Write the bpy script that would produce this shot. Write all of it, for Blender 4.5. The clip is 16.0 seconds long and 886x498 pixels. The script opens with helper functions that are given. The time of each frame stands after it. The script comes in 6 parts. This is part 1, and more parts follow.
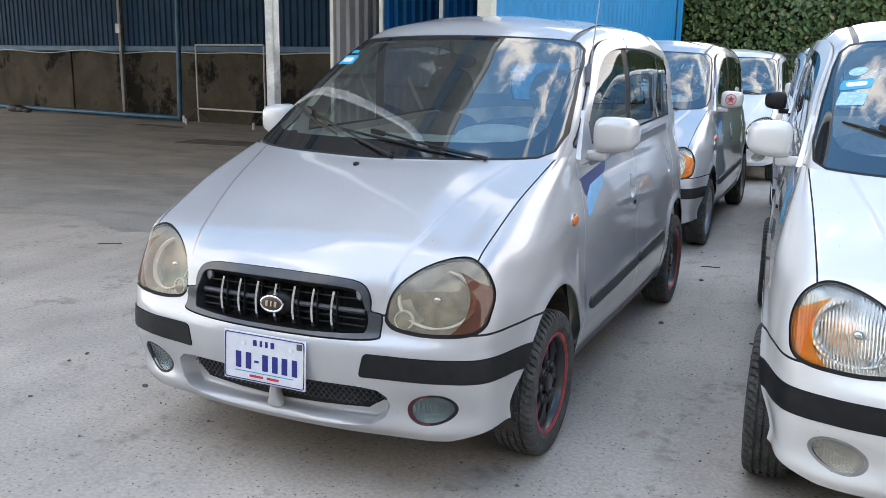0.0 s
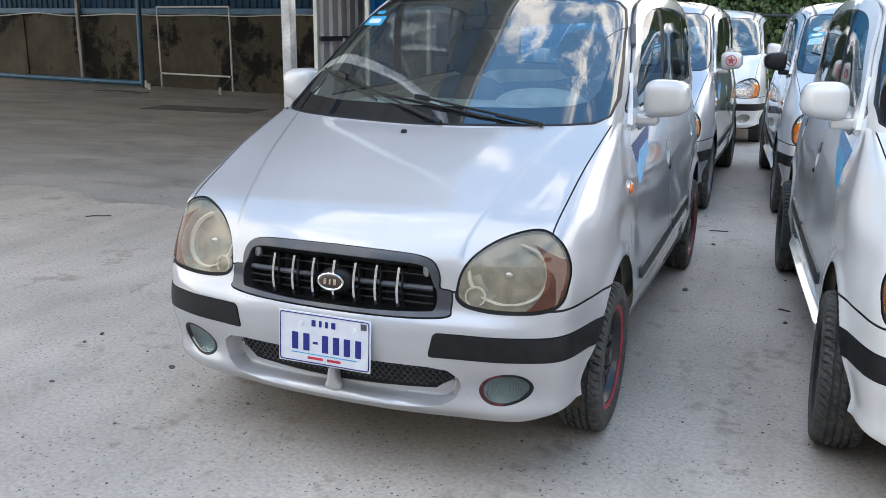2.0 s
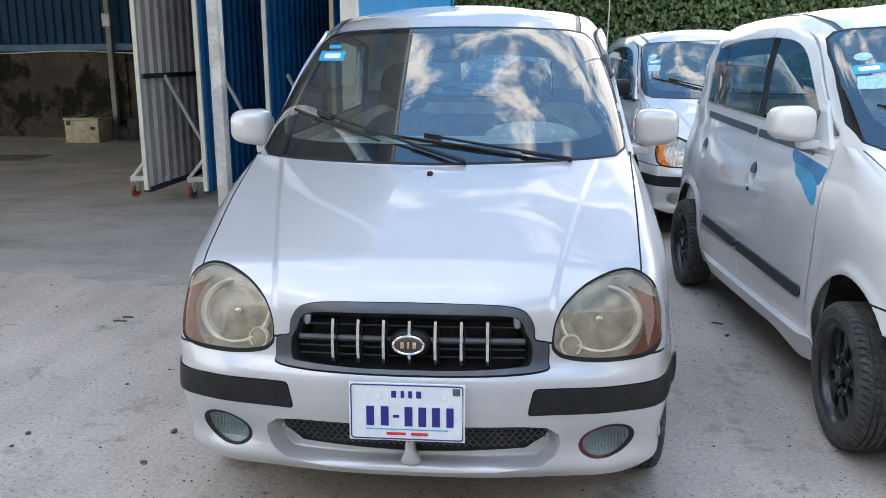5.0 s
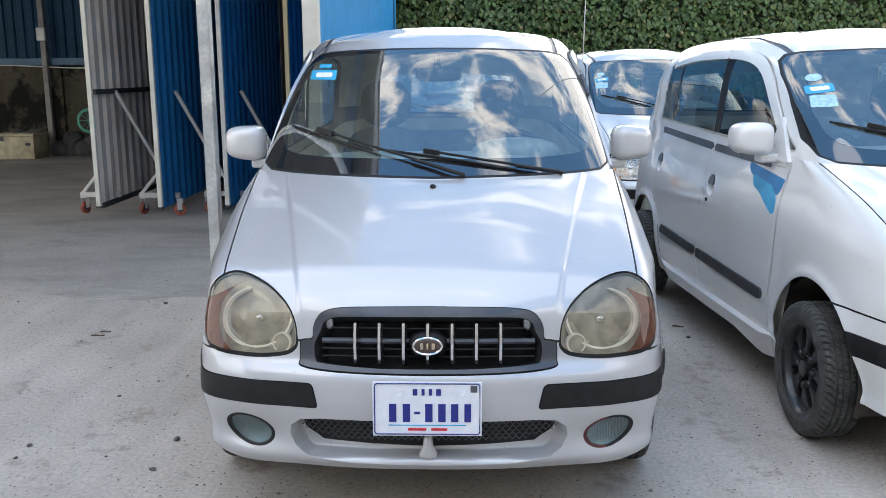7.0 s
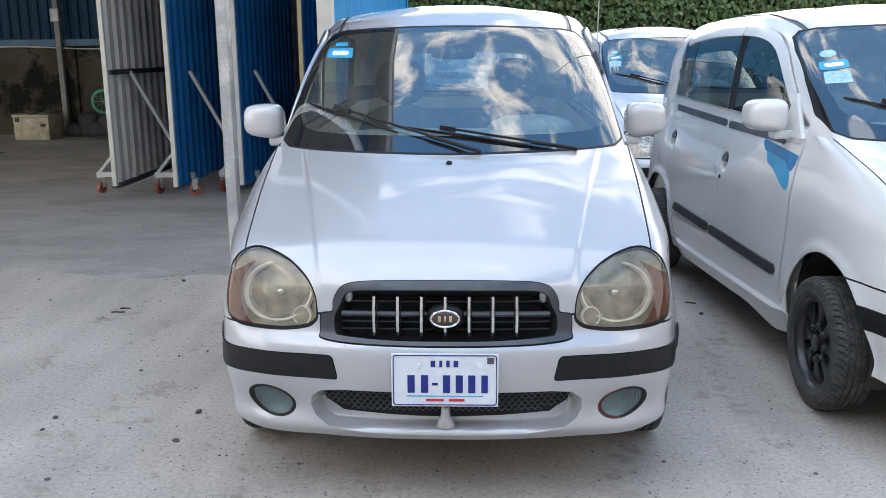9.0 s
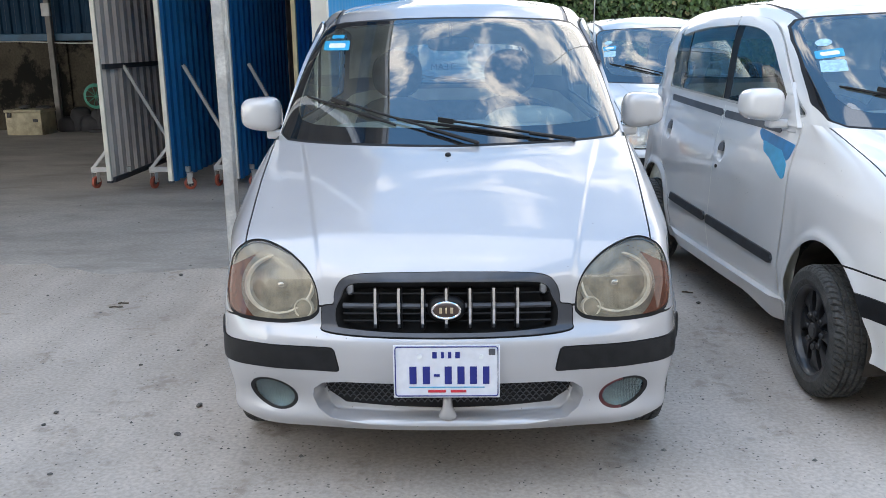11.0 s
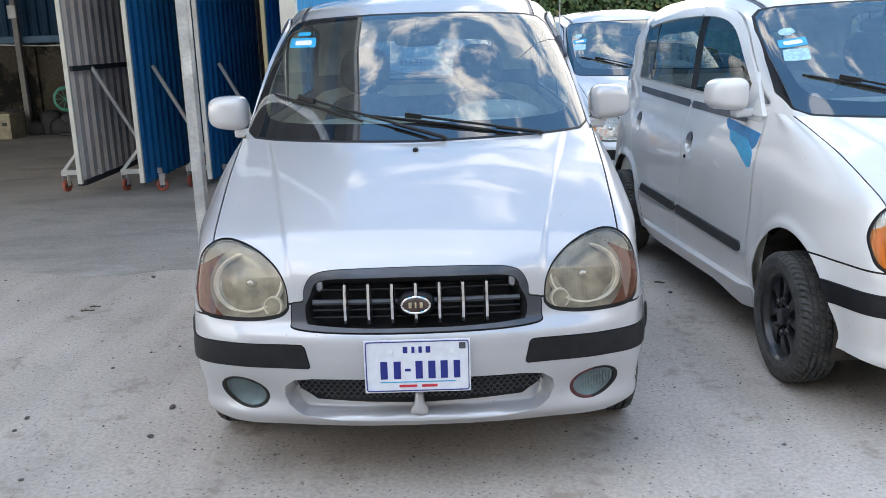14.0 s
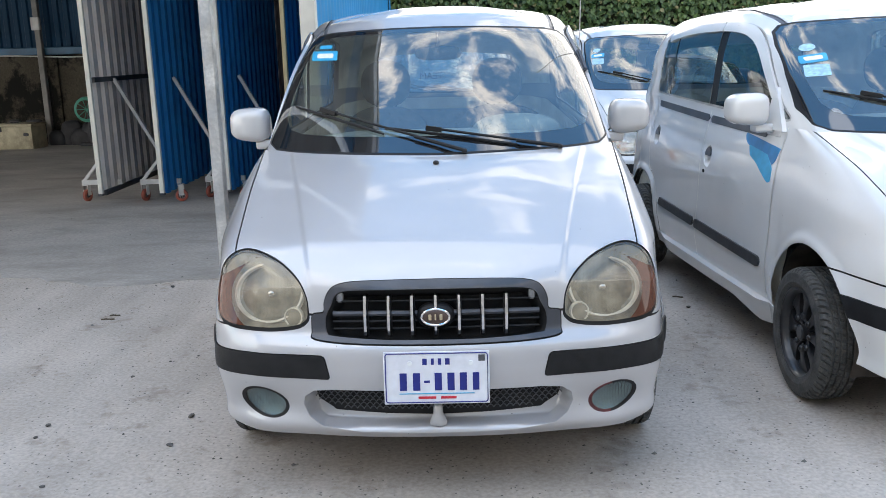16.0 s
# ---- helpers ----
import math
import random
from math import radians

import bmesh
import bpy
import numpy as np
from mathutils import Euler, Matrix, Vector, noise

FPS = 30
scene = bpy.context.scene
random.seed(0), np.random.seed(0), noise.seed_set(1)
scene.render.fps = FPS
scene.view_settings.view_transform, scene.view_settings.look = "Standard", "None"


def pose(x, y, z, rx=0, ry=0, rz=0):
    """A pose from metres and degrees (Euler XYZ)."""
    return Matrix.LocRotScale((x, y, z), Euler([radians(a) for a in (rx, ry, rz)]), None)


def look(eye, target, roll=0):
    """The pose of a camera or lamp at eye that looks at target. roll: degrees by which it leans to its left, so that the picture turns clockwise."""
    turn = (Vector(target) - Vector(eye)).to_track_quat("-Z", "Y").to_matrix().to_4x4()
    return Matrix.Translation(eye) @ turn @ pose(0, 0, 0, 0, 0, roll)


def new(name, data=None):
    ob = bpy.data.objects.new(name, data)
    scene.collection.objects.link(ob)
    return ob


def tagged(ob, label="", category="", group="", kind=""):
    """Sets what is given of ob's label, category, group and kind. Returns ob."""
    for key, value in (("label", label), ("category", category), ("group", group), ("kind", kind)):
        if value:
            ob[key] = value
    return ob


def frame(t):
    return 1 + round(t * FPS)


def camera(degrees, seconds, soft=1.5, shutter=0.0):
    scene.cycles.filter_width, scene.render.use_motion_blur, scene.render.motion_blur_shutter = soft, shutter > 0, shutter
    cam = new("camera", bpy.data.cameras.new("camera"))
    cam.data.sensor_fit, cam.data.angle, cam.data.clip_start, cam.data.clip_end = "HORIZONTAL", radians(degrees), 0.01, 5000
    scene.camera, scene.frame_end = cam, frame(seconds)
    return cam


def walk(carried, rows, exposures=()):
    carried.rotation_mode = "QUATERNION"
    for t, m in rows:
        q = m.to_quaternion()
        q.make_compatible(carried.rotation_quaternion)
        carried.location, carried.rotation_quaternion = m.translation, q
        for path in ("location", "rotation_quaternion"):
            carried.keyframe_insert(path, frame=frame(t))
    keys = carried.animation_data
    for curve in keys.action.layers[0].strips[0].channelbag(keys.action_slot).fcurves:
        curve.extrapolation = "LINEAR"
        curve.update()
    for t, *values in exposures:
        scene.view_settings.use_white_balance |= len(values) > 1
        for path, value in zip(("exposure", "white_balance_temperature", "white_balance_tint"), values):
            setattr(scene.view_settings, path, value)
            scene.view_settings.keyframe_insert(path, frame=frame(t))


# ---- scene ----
cam = camera(53.9, 16.0, soft=0.6)
EXPOSURES = ((0.0, 0.26, 7050, 10), (2.5, 0.27, 7050, 10), (5.0, 0.23, 6950, 10), (16.0, 0.25, 6950, 10))
PATH = [
    (0, (1.682, -2.281, 1.423), (0.859, -0.507, 1.002), 0.8),
    (0.5, (1.668, -2.282, 1.419), (0.836, -0.515, 0.989), 0.8),
    (1, (1.575, -2.274, 1.421), (0.745, -0.513, 0.965), 1.1),
    (1.5, (1.409, -2.29, 1.42), (0.626, -0.516, 0.929), 1.0),
    (2, (1.301, -2.287, 1.414), (0.577, -0.491, 0.914), 0.6),
    (2.5, (1.175, -2.235, 1.397), (0.516, -0.413, 0.904), -0.5),
    (3, (0.996, -2.163, 1.402), (0.403, -0.317, 0.914), -0.7),
    (3.5, (0.813, -2.2, 1.408), (0.311, -0.325, 0.927), -0.2),
    (4, (0.58, -2.32, 1.424), (0.198, -0.414, 0.952), -0.3),
    (4.5, (0.452, -2.341, 1.419), (0.171, -0.414, 0.964), -0.3),
    (5, (0.341, -2.296, 1.42), (0.137, -0.354, 0.988), -0.4),
    (7.5, (0.092, -2.534, 1.441), (0.055, -0.574, 1.041), -0.1),
    (8, (0.091, -2.541, 1.438), (0.04, -0.584, 1.03), -0.2),
    (8.5, (0.096, -2.542, 1.434), (0.039, -0.588, 1.012), -0.3),
    (9, (0.087, -2.546, 1.43), (0.017, -0.597, 0.987), -0.4),
    (11.5, (0.067, -2.555, 1.431), (0.012, -0.61, 0.97), -0.9),
    (12, (0.069, -2.556, 1.429), (0.01, -0.611, 0.971), -0.9),
    (12.5, (0.083, -2.552, 1.426), (0.041, -0.607, 0.96), -1.2),
    (13, (0.089, -2.554, 1.425), (0.066, -0.61, 0.954), -1.6),
    (13.5, (0.096, -2.558, 1.426), (0.084, -0.614, 0.954), -1.7),
    (14, (0.1, -2.561, 1.426), (0.092, -0.617, 0.956), -1.8),
    (14.5, (0.098, -2.57, 1.425), (0.083, -0.626, 0.955), -1.8),
    (15, (0.095, -2.575, 1.429), (0.07, -0.629, 0.968), -1.8),
    (15.5, (0.085, -2.575, 1.43), (0.05, -0.627, 0.979), -1.6),
    (16, (0.083, -2.574, 1.429), (0.042, -0.624, 0.988), -1.5),
]
walk(cam, [(t, look(eye, target, roll)) for t, eye, target, roll in PATH], EXPOSURES)

# ---- world, sun and light ----
SUN_EL, SUN_AZ = radians(73), radians(205)
world = bpy.data.worlds.new("world")
scene.world = world
world.use_nodes = True
wn, wl = world.node_tree.nodes, world.node_tree.links
wn.clear()
w_out = wn.new("ShaderNodeOutputWorld")
w_bg = wn.new("ShaderNodeBackground")
w_bg.inputs["Strength"].default_value = 0.305
w_sky = wn.new("ShaderNodeTexSky")
w_sky.sky_type = 'NISHITA'
w_sky.sun_disc = False
w_sky.sun_elevation, w_sky.sun_rotation = SUN_EL, SUN_AZ
w_sky.ozone_density = 4.0
w_sky.dust_density = 0.0
w_sky.air_density = 1.2
w_tc = wn.new("ShaderNodeTexCoord")
w_map = wn.new("ShaderNodeMapping")
w_map.inputs["Scale"].default_value = (1.0, 1.0, 1.6)
w_noise = wn.new("ShaderNodeTexNoise")
w_noise.inputs["Scale"].default_value = 3.1
w_noise.inputs["Detail"].default_value = 12.0
w_noise.inputs["Roughness"].default_value = 0.62
w_noise.inputs["Distortion"].default_value = 0.25
w_ramp = wn.new("ShaderNodeValToRGB")
w_ramp.color_ramp.elements[0].position, w_ramp.color_ramp.elements[0].color = 0.570, (0, 0, 0, 1)
w_ramp.color_ramp.elements[1].position, w_ramp.color_ramp.elements[1].color = 0.655, (1, 1, 1, 1)
w_mix = wn.new("ShaderNodeMixRGB")
w_mix.inputs["Color2"].default_value = (8.0, 8.0, 8.2, 1)
wl.new(w_tc.outputs["Generated"], w_map.inputs["Vector"])
wl.new(w_map.outputs["Vector"], w_noise.inputs["Vector"])
# more cloud towards the horizon
w_sep = wn.new("ShaderNodeSeparateXYZ")
w_low = wn.new("ShaderNodeMapRange")
w_low.inputs["From Min"].default_value, w_low.inputs["From Max"].default_value = 0.86, 0.42
w_low.inputs["To Min"].default_value, w_low.inputs["To Max"].default_value = 0.0, 0.22
w_sum = wn.new("ShaderNodeMath")
wl.new(w_tc.outputs["Generated"], w_sep.inputs["Vector"])
wl.new(w_sep.outputs["Z"], w_low.inputs["Value"])
wl.new(w_noise.outputs["Fac"], w_sum.inputs[0])
wl.new(w_low.outputs["Result"], w_sum.inputs[1])
wl.new(w_sum.outputs[0], w_ramp.inputs["Fac"])
wl.new(w_ramp.outputs["Color"], w_mix.inputs["Fac"])
w_tone = wn.new("ShaderNodeMixRGB")
w_tone.blend_type = 'MULTIPLY'
w_tone.inputs["Fac"].default_value = 1.0
w_tone.inputs["Color2"].default_value = (0.60, 0.97, 1.04, 1)
wl.new(w_sky.outputs["Color"], w_tone.inputs["Color1"])
wl.new(w_tone.outputs["Color"], w_mix.inputs["Color1"])
wl.new(w_mix.outputs["Color"], w_bg.inputs["Color"])
wl.new(w_bg.outputs["Background"], w_out.inputs["Surface"])

# a sun veiled by cloud
sun = new("sun", bpy.data.lights.new("sun", 'SUN'))
sun.data.energy, sun.data.angle, sun.data.color = 0.86, radians(56), (1.0, 0.94, 0.86)
sun.matrix_world = look((0, 0, 30), (-30 * math.cos(SUN_EL) * math.sin(SUN_AZ), -30 * math.cos(SUN_EL) * math.cos(SUN_AZ), 30 - 30 * math.sin(SUN_EL)))


# ---- materials ----
def mat(name, base, rough=0.5, metal=0.0, vary=0.0, scale=8.0, fine=0.0, fine_scale=120.0, bump=0.0, bump_scale=60.0,
        coat=0.0, tint=None, tint_scale=2.0, tint_low=0.45, tint_high=0.65, detail=6.0, spec=0.5):
    """A surface with colour variation at two scales, stains of a second tint, and fine relief."""
    m = bpy.data.materials.new(name)
    m.use_nodes = True
    n, l = m.node_tree.nodes, m.node_tree.links
    p = n["Principled BSDF"]
    p.inputs["Base Color"].default_value = (*base, 1)
    p.inputs["Roughness"].default_value = rough
    p.inputs["Metallic"].default_value = metal
    p.inputs["Coat Weight"].default_value = coat
    p.inputs["Coat Roughness"].default_value = 0.03
    p.inputs["Specular IOR Level"].default_value = spec
    tc = n.new("ShaderNodeTexCoord")
    colour = None

    def noise_tex(sc, dt, rg=0.5):
        t = n.new("ShaderNodeTexNoise")
        t.inputs["Roughness"].default_value = rg
        t.inputs["Scale"].default_value, t.inputs["Detail"].default_value = sc, dt
        l.new(tc.outputs["Object"], t.inputs["Vector"])
        return t.outputs["Fac"]

    def ramp(fac, a, b, lo=0.35, hi=0.65):
        r = n.new("ShaderNodeValToRGB")
        r.color_ramp.elements[0].position, r.color_ramp.elements[0].color = lo, (*a, 1)
        r.color_ramp.elements[1].position, r.color_ramp.elements[1].color = hi, (*b, 1)
        l.new(fac, r.inputs["Fac"])
        return r.outputs["Color"]

    def mix(fac, a, b, kind='MIX'):
        x = n.new("ShaderNodeMixRGB")
        x.blend_type = kind
        if hasattr(fac, "is_linked"):
            l.new(fac, x.inputs["Fac"])
        else:
            x.inputs["Fac"].default_value = fac
        l.new(a, x.inputs["Color1"])
        l.new(b, x.inputs["Color2"])
        return x.outputs["Color"]

    if vary:
        colour = ramp(noise_tex(scale, detail), [c * (1 - vary) for c in base], [min(1, c * (1 + vary)) for c in base])
        if fine:
            g = ramp(noise_tex(fine_scale, 3), [1 - fine] * 3, [1 + fine] * 3)
            colour = mix(1.0, colour, g, 'MULTIPLY')
    if tint:
        if colour is None:
            rgb = n.new("ShaderNodeRGB")
            rgb.outputs[0].default_value = (*base, 1)
            colour = rgb.outputs[0]
        t2 = n.new("ShaderNodeRGB")
        t2.outputs[0].default_value = (*tint, 1)
        colour = mix(ramp(noise_tex(tint_scale, 12, 0.7), (0, 0, 0), (1, 1, 1), tint_low, tint_high), colour, t2.outputs[0])
    if colour is not None:
        l.new(colour, p.inputs["Base Color"])
        rv = n.new("ShaderNodeMapRange")
        l.new(noise_tex(scale * 2.3, 5), rv.inputs["Value"])
        rv.inputs["To Min"].default_value, rv.inputs["To Max"].default_value = max(0.02, rough * 0.85), min(1, rough * 1.15)
        l.new(rv.outputs["Result"], p.inputs["Roughness"])
    if bump:
        b = n.new("ShaderNodeBump")
        b.inputs["Strength"].default_value, b.inputs["Distance"].default_value = bump, 0.004
        l.new(noise_tex(bump_scale, 6), b.inputs["Height"])
        l.new(b.outputs["Normal"], p.inputs["Normal"])
    return m


def car_paint(name, base, metal, rough):
    """Lacquered paint with a clear coat, a faint orange peel, and dust."""
    m = mat(name, base, rough, metal, vary=0.03, scale=3.0, coat=1.0)
    n, l = m.node_tree.nodes, m.node_tree.links
    p = n["Principled BSDF"]
    p.inputs["Coat Roughness"].default_value = 0.03
    p.inputs["Coat IOR"].default_value = 1.78
    tc = n.new("ShaderNodeTexCoord")
    t = n.new("ShaderNodeTexNoise")
    t.inputs["Scale"].default_value, t.inputs["Detail"].default_value = 14, 2
    b = n.new("ShaderNodeBump")
    b.inputs["Strength"].default_value, b.inputs["Distance"].default_value = 0.015, 0.002
    l.new(tc.outputs["Object"], t.inputs["Vector"])
    l.new(t.outputs["Fac"], b.inputs["Height"])
    l.new(b.outputs["Normal"], p.inputs["Coat Normal"])
    # sparse specks of dirt and stone chips
    old = p.inputs["Base Color"].links[0].from_socket
    v = n.new("ShaderNodeTexVoronoi")
    v.inputs["Scale"].default_value = 42
    l.new(tc.outputs["Object"], v.inputs["Vector"])
    near = n.new("ShaderNodeMapRange")
    near.inputs["From Min"].default_value, near.inputs["From Max"].default_value = 0.05, 0.10
    near.inputs["To Min"].default_value, near.inputs["To Max"].default_value = 1.0, 0.0
    l.new(v.outputs["Distance"], near.inputs["Value"])
    rare = n.new("ShaderNodeSeparateColor")
    l.new(v.outputs["Color"], rare.inputs["Color"])
    pick = n.new("ShaderNodeMath")
    pick.operation = 'GREATER_THAN'
    pick.inputs[1].default_value = 0.93
    l.new(rare.outputs[0], pick.inputs[0])
    both_s = n.new("ShaderNodeMath")
    both_s.operation = 'MULTIPLY'
    l.new(near.outputs["Result"], both_s.inputs[0])
    l.new(pick.outputs[0], both_s.inputs[1])
    spots = n.new("ShaderNodeMixRGB")
    spots.inputs["Color2"].default_value = (0.16, 0.15, 0.14, 1)
    l.new(both_s.outputs[0], spots.inputs["Fac"])
    l.new(old, spots.inputs["Color1"])
    l.new(spots.outputs["Color"], p.inputs["Base Color"])
    return m


def pane(name, tint, ior=1.5, haze=0.0, haze_colour=(0.5, 0.5, 0.5), rough=0.0):
    """Thin glass: clear or tinted, with a mirror-like gloss that grows at a grazing angle."""
    m = bpy.data.materials.new(name)
    m.use_nodes = True
    n, l = m.node_tree.nodes, m.node_tree.links
    n.clear()
    out = n.new("ShaderNodeOutputMaterial")
    tr = n.new("ShaderNodeBsdfTransparent")
    tr.inputs["Color"].default_value = (*tint, 1)
    gl = n.new("ShaderNodeBsdfGlossy")
    gl.inputs["Roughness"].default_value = rough
    # a gloss that is the same from inside and outside
    lw = n.new("ShaderNodeLayerWeight")
    lw.inputs["Blend"].default_value = 0.5
    pw = n.new("ShaderNodeMath")
    pw.operation = 'POWER'
    pw.inputs[1].default_value = 5.0
    l.new(lw.outputs["Facing"], pw.inputs[0])
    fr = n.new("ShaderNodeMapRange")
    fr.inputs["To Min"].default_value = ((ior - 1) / (ior + 1)) ** 2
    l.new(pw.outputs[0], fr.inputs["Value"])
    body = tr.outputs[0]
    if haze:
        df = n.new("ShaderNodeBsdfDiffuse")
        tc = n.new("ShaderNodeTexCoord")
        ns = n.new("ShaderNodeTexNoise")
        ns.inputs["Scale"].default_value, ns.inputs["Detail"].default_value = 9, 5
        l.new(tc.outputs["Object"], ns.inputs["Vector"])
        rp = n.new("ShaderNodeMapRange")
        rp.inputs["From Min"].default_value, rp.inputs["From Max"].default_value = 0.3, 0.7
        rp.inputs["To Min"].default_value, rp.inputs["To Max"].default_value = haze * 0.6, min(1, haze * 1.3)
        l.new(ns.outputs["Fac"], rp.inputs["Value"])
        df.inputs["Color"].default_value = (*haze_colour, 1)
        hz = n.new("ShaderNodeMixShader")
        l.new(rp.outputs["Result"], hz.inputs[0])
        l.new(tr.outputs[0], hz.inputs[1])
        l.new(df.outputs[0], hz.inputs[2])
        body = hz.outputs[0]
    mx = n.new("ShaderNodeMixShader")
    l.new(fr.outputs[0], mx.inputs[0])
    l.new(body, mx.inputs[1])
    l.new(gl.outputs[0], mx.inputs[2])
    l.new(mx.outputs[0], out.inputs["Surface"])
    return m


SILVER = car_paint("silver_paint", (0.475, 0.475, 0.49), 0.30, 0.42)
SILVER_OLD = car_paint("aged_silver_paint", (0.50, 0.51, 0.54), 0.55, 0.34)
WHITE = car_paint("white_paint", (0.71, 0.705, 0.695), 0.0, 0.35)
PEARL = car_paint("pearl_white_paint", (0.54, 0.545, 0.555), 0.12, 0.33)
MIRROR_WHITE = car_paint("mirror_shell_paint", (0.52, 0.52, 0.52), 0.05, 0.38)
GLASS = pane("windscreen_glass", (0.84, 0.93, 0.91), 3.05, 0.05, (0.62, 0.64, 0.62))
REAR_GLASS = pane("rear_glass", (0.66, 0.71, 0.70), 1.5)
TINTED = pane("tinted_side_glass", (0.50, 0.56, 0.55), 2.5)
HAZED = pane("hazed_lens", (0.86, 0.82, 0.74), 1.6, 0.16, (0.42, 0.395, 0.335))
SMOKED = pane("smoked_lens", (0.34, 0.15, 0.09), 1.6, 0.55, (0.15, 0.050, 0.030))
CLEAR = pane("clear_lens", (0.93, 0.95, 0.95), 1.5)
AMBER = pane("amber_lens", (0.97, 0.42, 0.07), 1.5, 0.22, (0.80, 0.24, 0.03))
FOG_GLASS = pane("fog_lamp_glass", (0.58, 0.70, 0.73), 1.6, 0.18, (0.22, 0.28, 0.30))
FOG_PALE = pane("pale_fog_glass", (0.92, 0.90, 0.84), 1.5, 0.35, (0.62, 0.60, 0.53))
BLACK_TRIM = mat("black_plastic", (0.011, 0.0115, 0.013), 0.5, spec=0.3, vary=0.25, scale=20, bump=0.15, bump_scale=260)
GREY_TRIM = mat("grey_plastic", (0.075, 0.08, 0.095), 0.42, vary=0.2, scale=14, bump=0.12, bump_scale=220)
RUB_TRIM = mat("rubbing_strip_plastic", (0.032, 0.034, 0.038), 0.45, vary=0.25, scale=12, bump=0.12, bump_scale=220)
GRILLE_PAINT = mat("grille_paint", (0.045, 0.049, 0.060), 0.30, vary=0.2, scale=14, coat=0.35, bump=0.05, bump_scale=200)
BELT_TRIM = mat("belt_strip", (0.055, 0.058, 0.066), 0.3, vary=0.25, scale=9)
GAP = mat("gap", (0.008, 0.008, 0.009), 0.8, vary=0.2)
FRIT = mat("glass_border", (0.014, 0.015, 0.017), 0.05, vary=0.2, scale=5, coat=1.0)
FRIT.node_tree.nodes["Principled BSDF"].inputs["Coat IOR"].default_value = 1.9
RUBBER = mat("tyre_rubber", (0.066, 0.065, 0.062), 0.7, vary=0.3, scale=18, fine=0.2, bump=0.25, bump_scale=150, tint=(0.10, 0.096, 0.088), tint_scale=9, tint_low=0.55, tint_high=0.85, spec=0.35)
LAMP_RIM = mat("pale_lamp_rim", (0.90, 0.88, 0.82), 0.35, 0.1, vary=0.12, scale=20)
RIM_BLACK = mat("black_rim", (0.022, 0.022, 0.024), 0.3, coat=0.15, vary=0.3, scale=20, tint=(0.08, 0.075, 0.065), tint_scale=12, tint_low=0.6, tint_high=0.85)
RIM_RED = mat("red_rim_line", (0.42, 0.05, 0.06), 0.45, vary=0.3, scale=25)
RIM_DARK_RED = mat("dark_red_rim", (0.10, 0.014, 0.018), 0.4, vary=0.4, scale=25)
RIM_GREY = mat("grey_rim", (0.32, 0.32, 0.33), 0.38, 0.5, vary=0.2, scale=20)
CHROME = mat("chrome", (0.82, 0.82, 0.84), 0.12, 1.0, vary=0.08, scale=30)
REFLECTOR = mat("lamp_reflector", (0.60, 0.60, 0.58), 0.25, 0.8, vary=0.15, scale=25, bump=0.3, bump_scale=45)
REFLECTOR_OLD = mat("dull_lamp_reflector", (0.36, 0.34, 0.295), 0.3, 0.3, vary=0.3, scale=20, bump=0.5, bump_scale=45)

def fluted(m, scale=34, strength=0.5):
    """Adds upright flutes to a lamp's reflector."""
    n, l = m.node_tree.nodes, m.node_tree.links
    tc, wave, b = n.new("ShaderNodeTexCoord"), n.new("ShaderNodeTexWave"), n.new("ShaderNodeBump")
    wave.inputs["Scale"].default_value, wave.inputs["Distortion"].default_value = scale, 0.6
    b.inputs["Strength"].default_value, b.inputs["Distance"].default_value = strength, 0.006
    l.new(tc.outputs["Object"], wave.inputs["Vector"])
    l.new(wave.outputs["Fac"], b.inputs["Height"])
    l.new(b.outputs["Normal"], n["Principled BSDF"].inputs["Normal"])


fluted(REFLECTOR)
fluted(REFLECTOR_OLD, 26, 0.06)
DARK_METAL = mat("underbody", (0.012, 0.012, 0.012), 0.9, vary=0.3, scale=6)
LINER = mat("wheel_well_liner", (0.05, 0.04, 0.032), 0.9, vary=0.4, scale=10, bump=0.4, bump_scale=40)
SEAT = mat("seat_cloth", (0.085, 0.095, 0.10), 0.9, vary=0.2, scale=30, bump=0.3, bump_scale=300)
DASH = mat("dash_plastic", (0.24, 0.26, 0.24), 0.55, vary=0.15, scale=20, bump=0.2, bump_scale=300)
LINING = mat("cabin_lining", (0.78, 0.78, 0.70), 0.85, vary=0.12, scale=10)
CYAN = mat("cyan_sticker", (0.03, 0.36, 0.62), 0.35, vary=0.1, scale=20)
STICKER_WHITE = mat("sticker_white", (0.75, 0.78, 0.8), 0.4, vary=0.08, scale=60)
NAVY = mat("navy_decal", (0.02, 0.035, 0.16), 0.3, vary=0.15, scale=15)
SKYBLUE = mat("sky_blue_decal", (0.22, 0.50, 0.82), 0.3, vary=0.1, scale=12)
TURQUOISE = mat("turquoise_decal", (0.01, 0.20, 0.46), 0.3, vary=0.15, scale=15)
PLATE_WHITE = mat("plate_white", (0.72, 0.74, 0.8), 0.35, vary=0.05, scale=30)
PLATE_BLUE = mat("plate_blue", (0.012, 0.022, 0.20), 0.4, vary=0.1, scale=40)
PLATE_RED = mat("plate_red", (0.55, 0.03, 0.05), 0.4, vary=0.1, scale=40)
GOLD = mat("badge_gold", (0.62, 0.52, 0.36), 0.3, 0.7, vary=0.1, scale=40)
BADGE_DARK = mat("badge_field", (0.075, 0.05, 0.042), 0.3, 0.2, vary=0.1, scale=40)
RED_STICKER = mat("red_sticker", (0.45, 0.05, 0.06), 0.45, vary=0.1, scale=40)


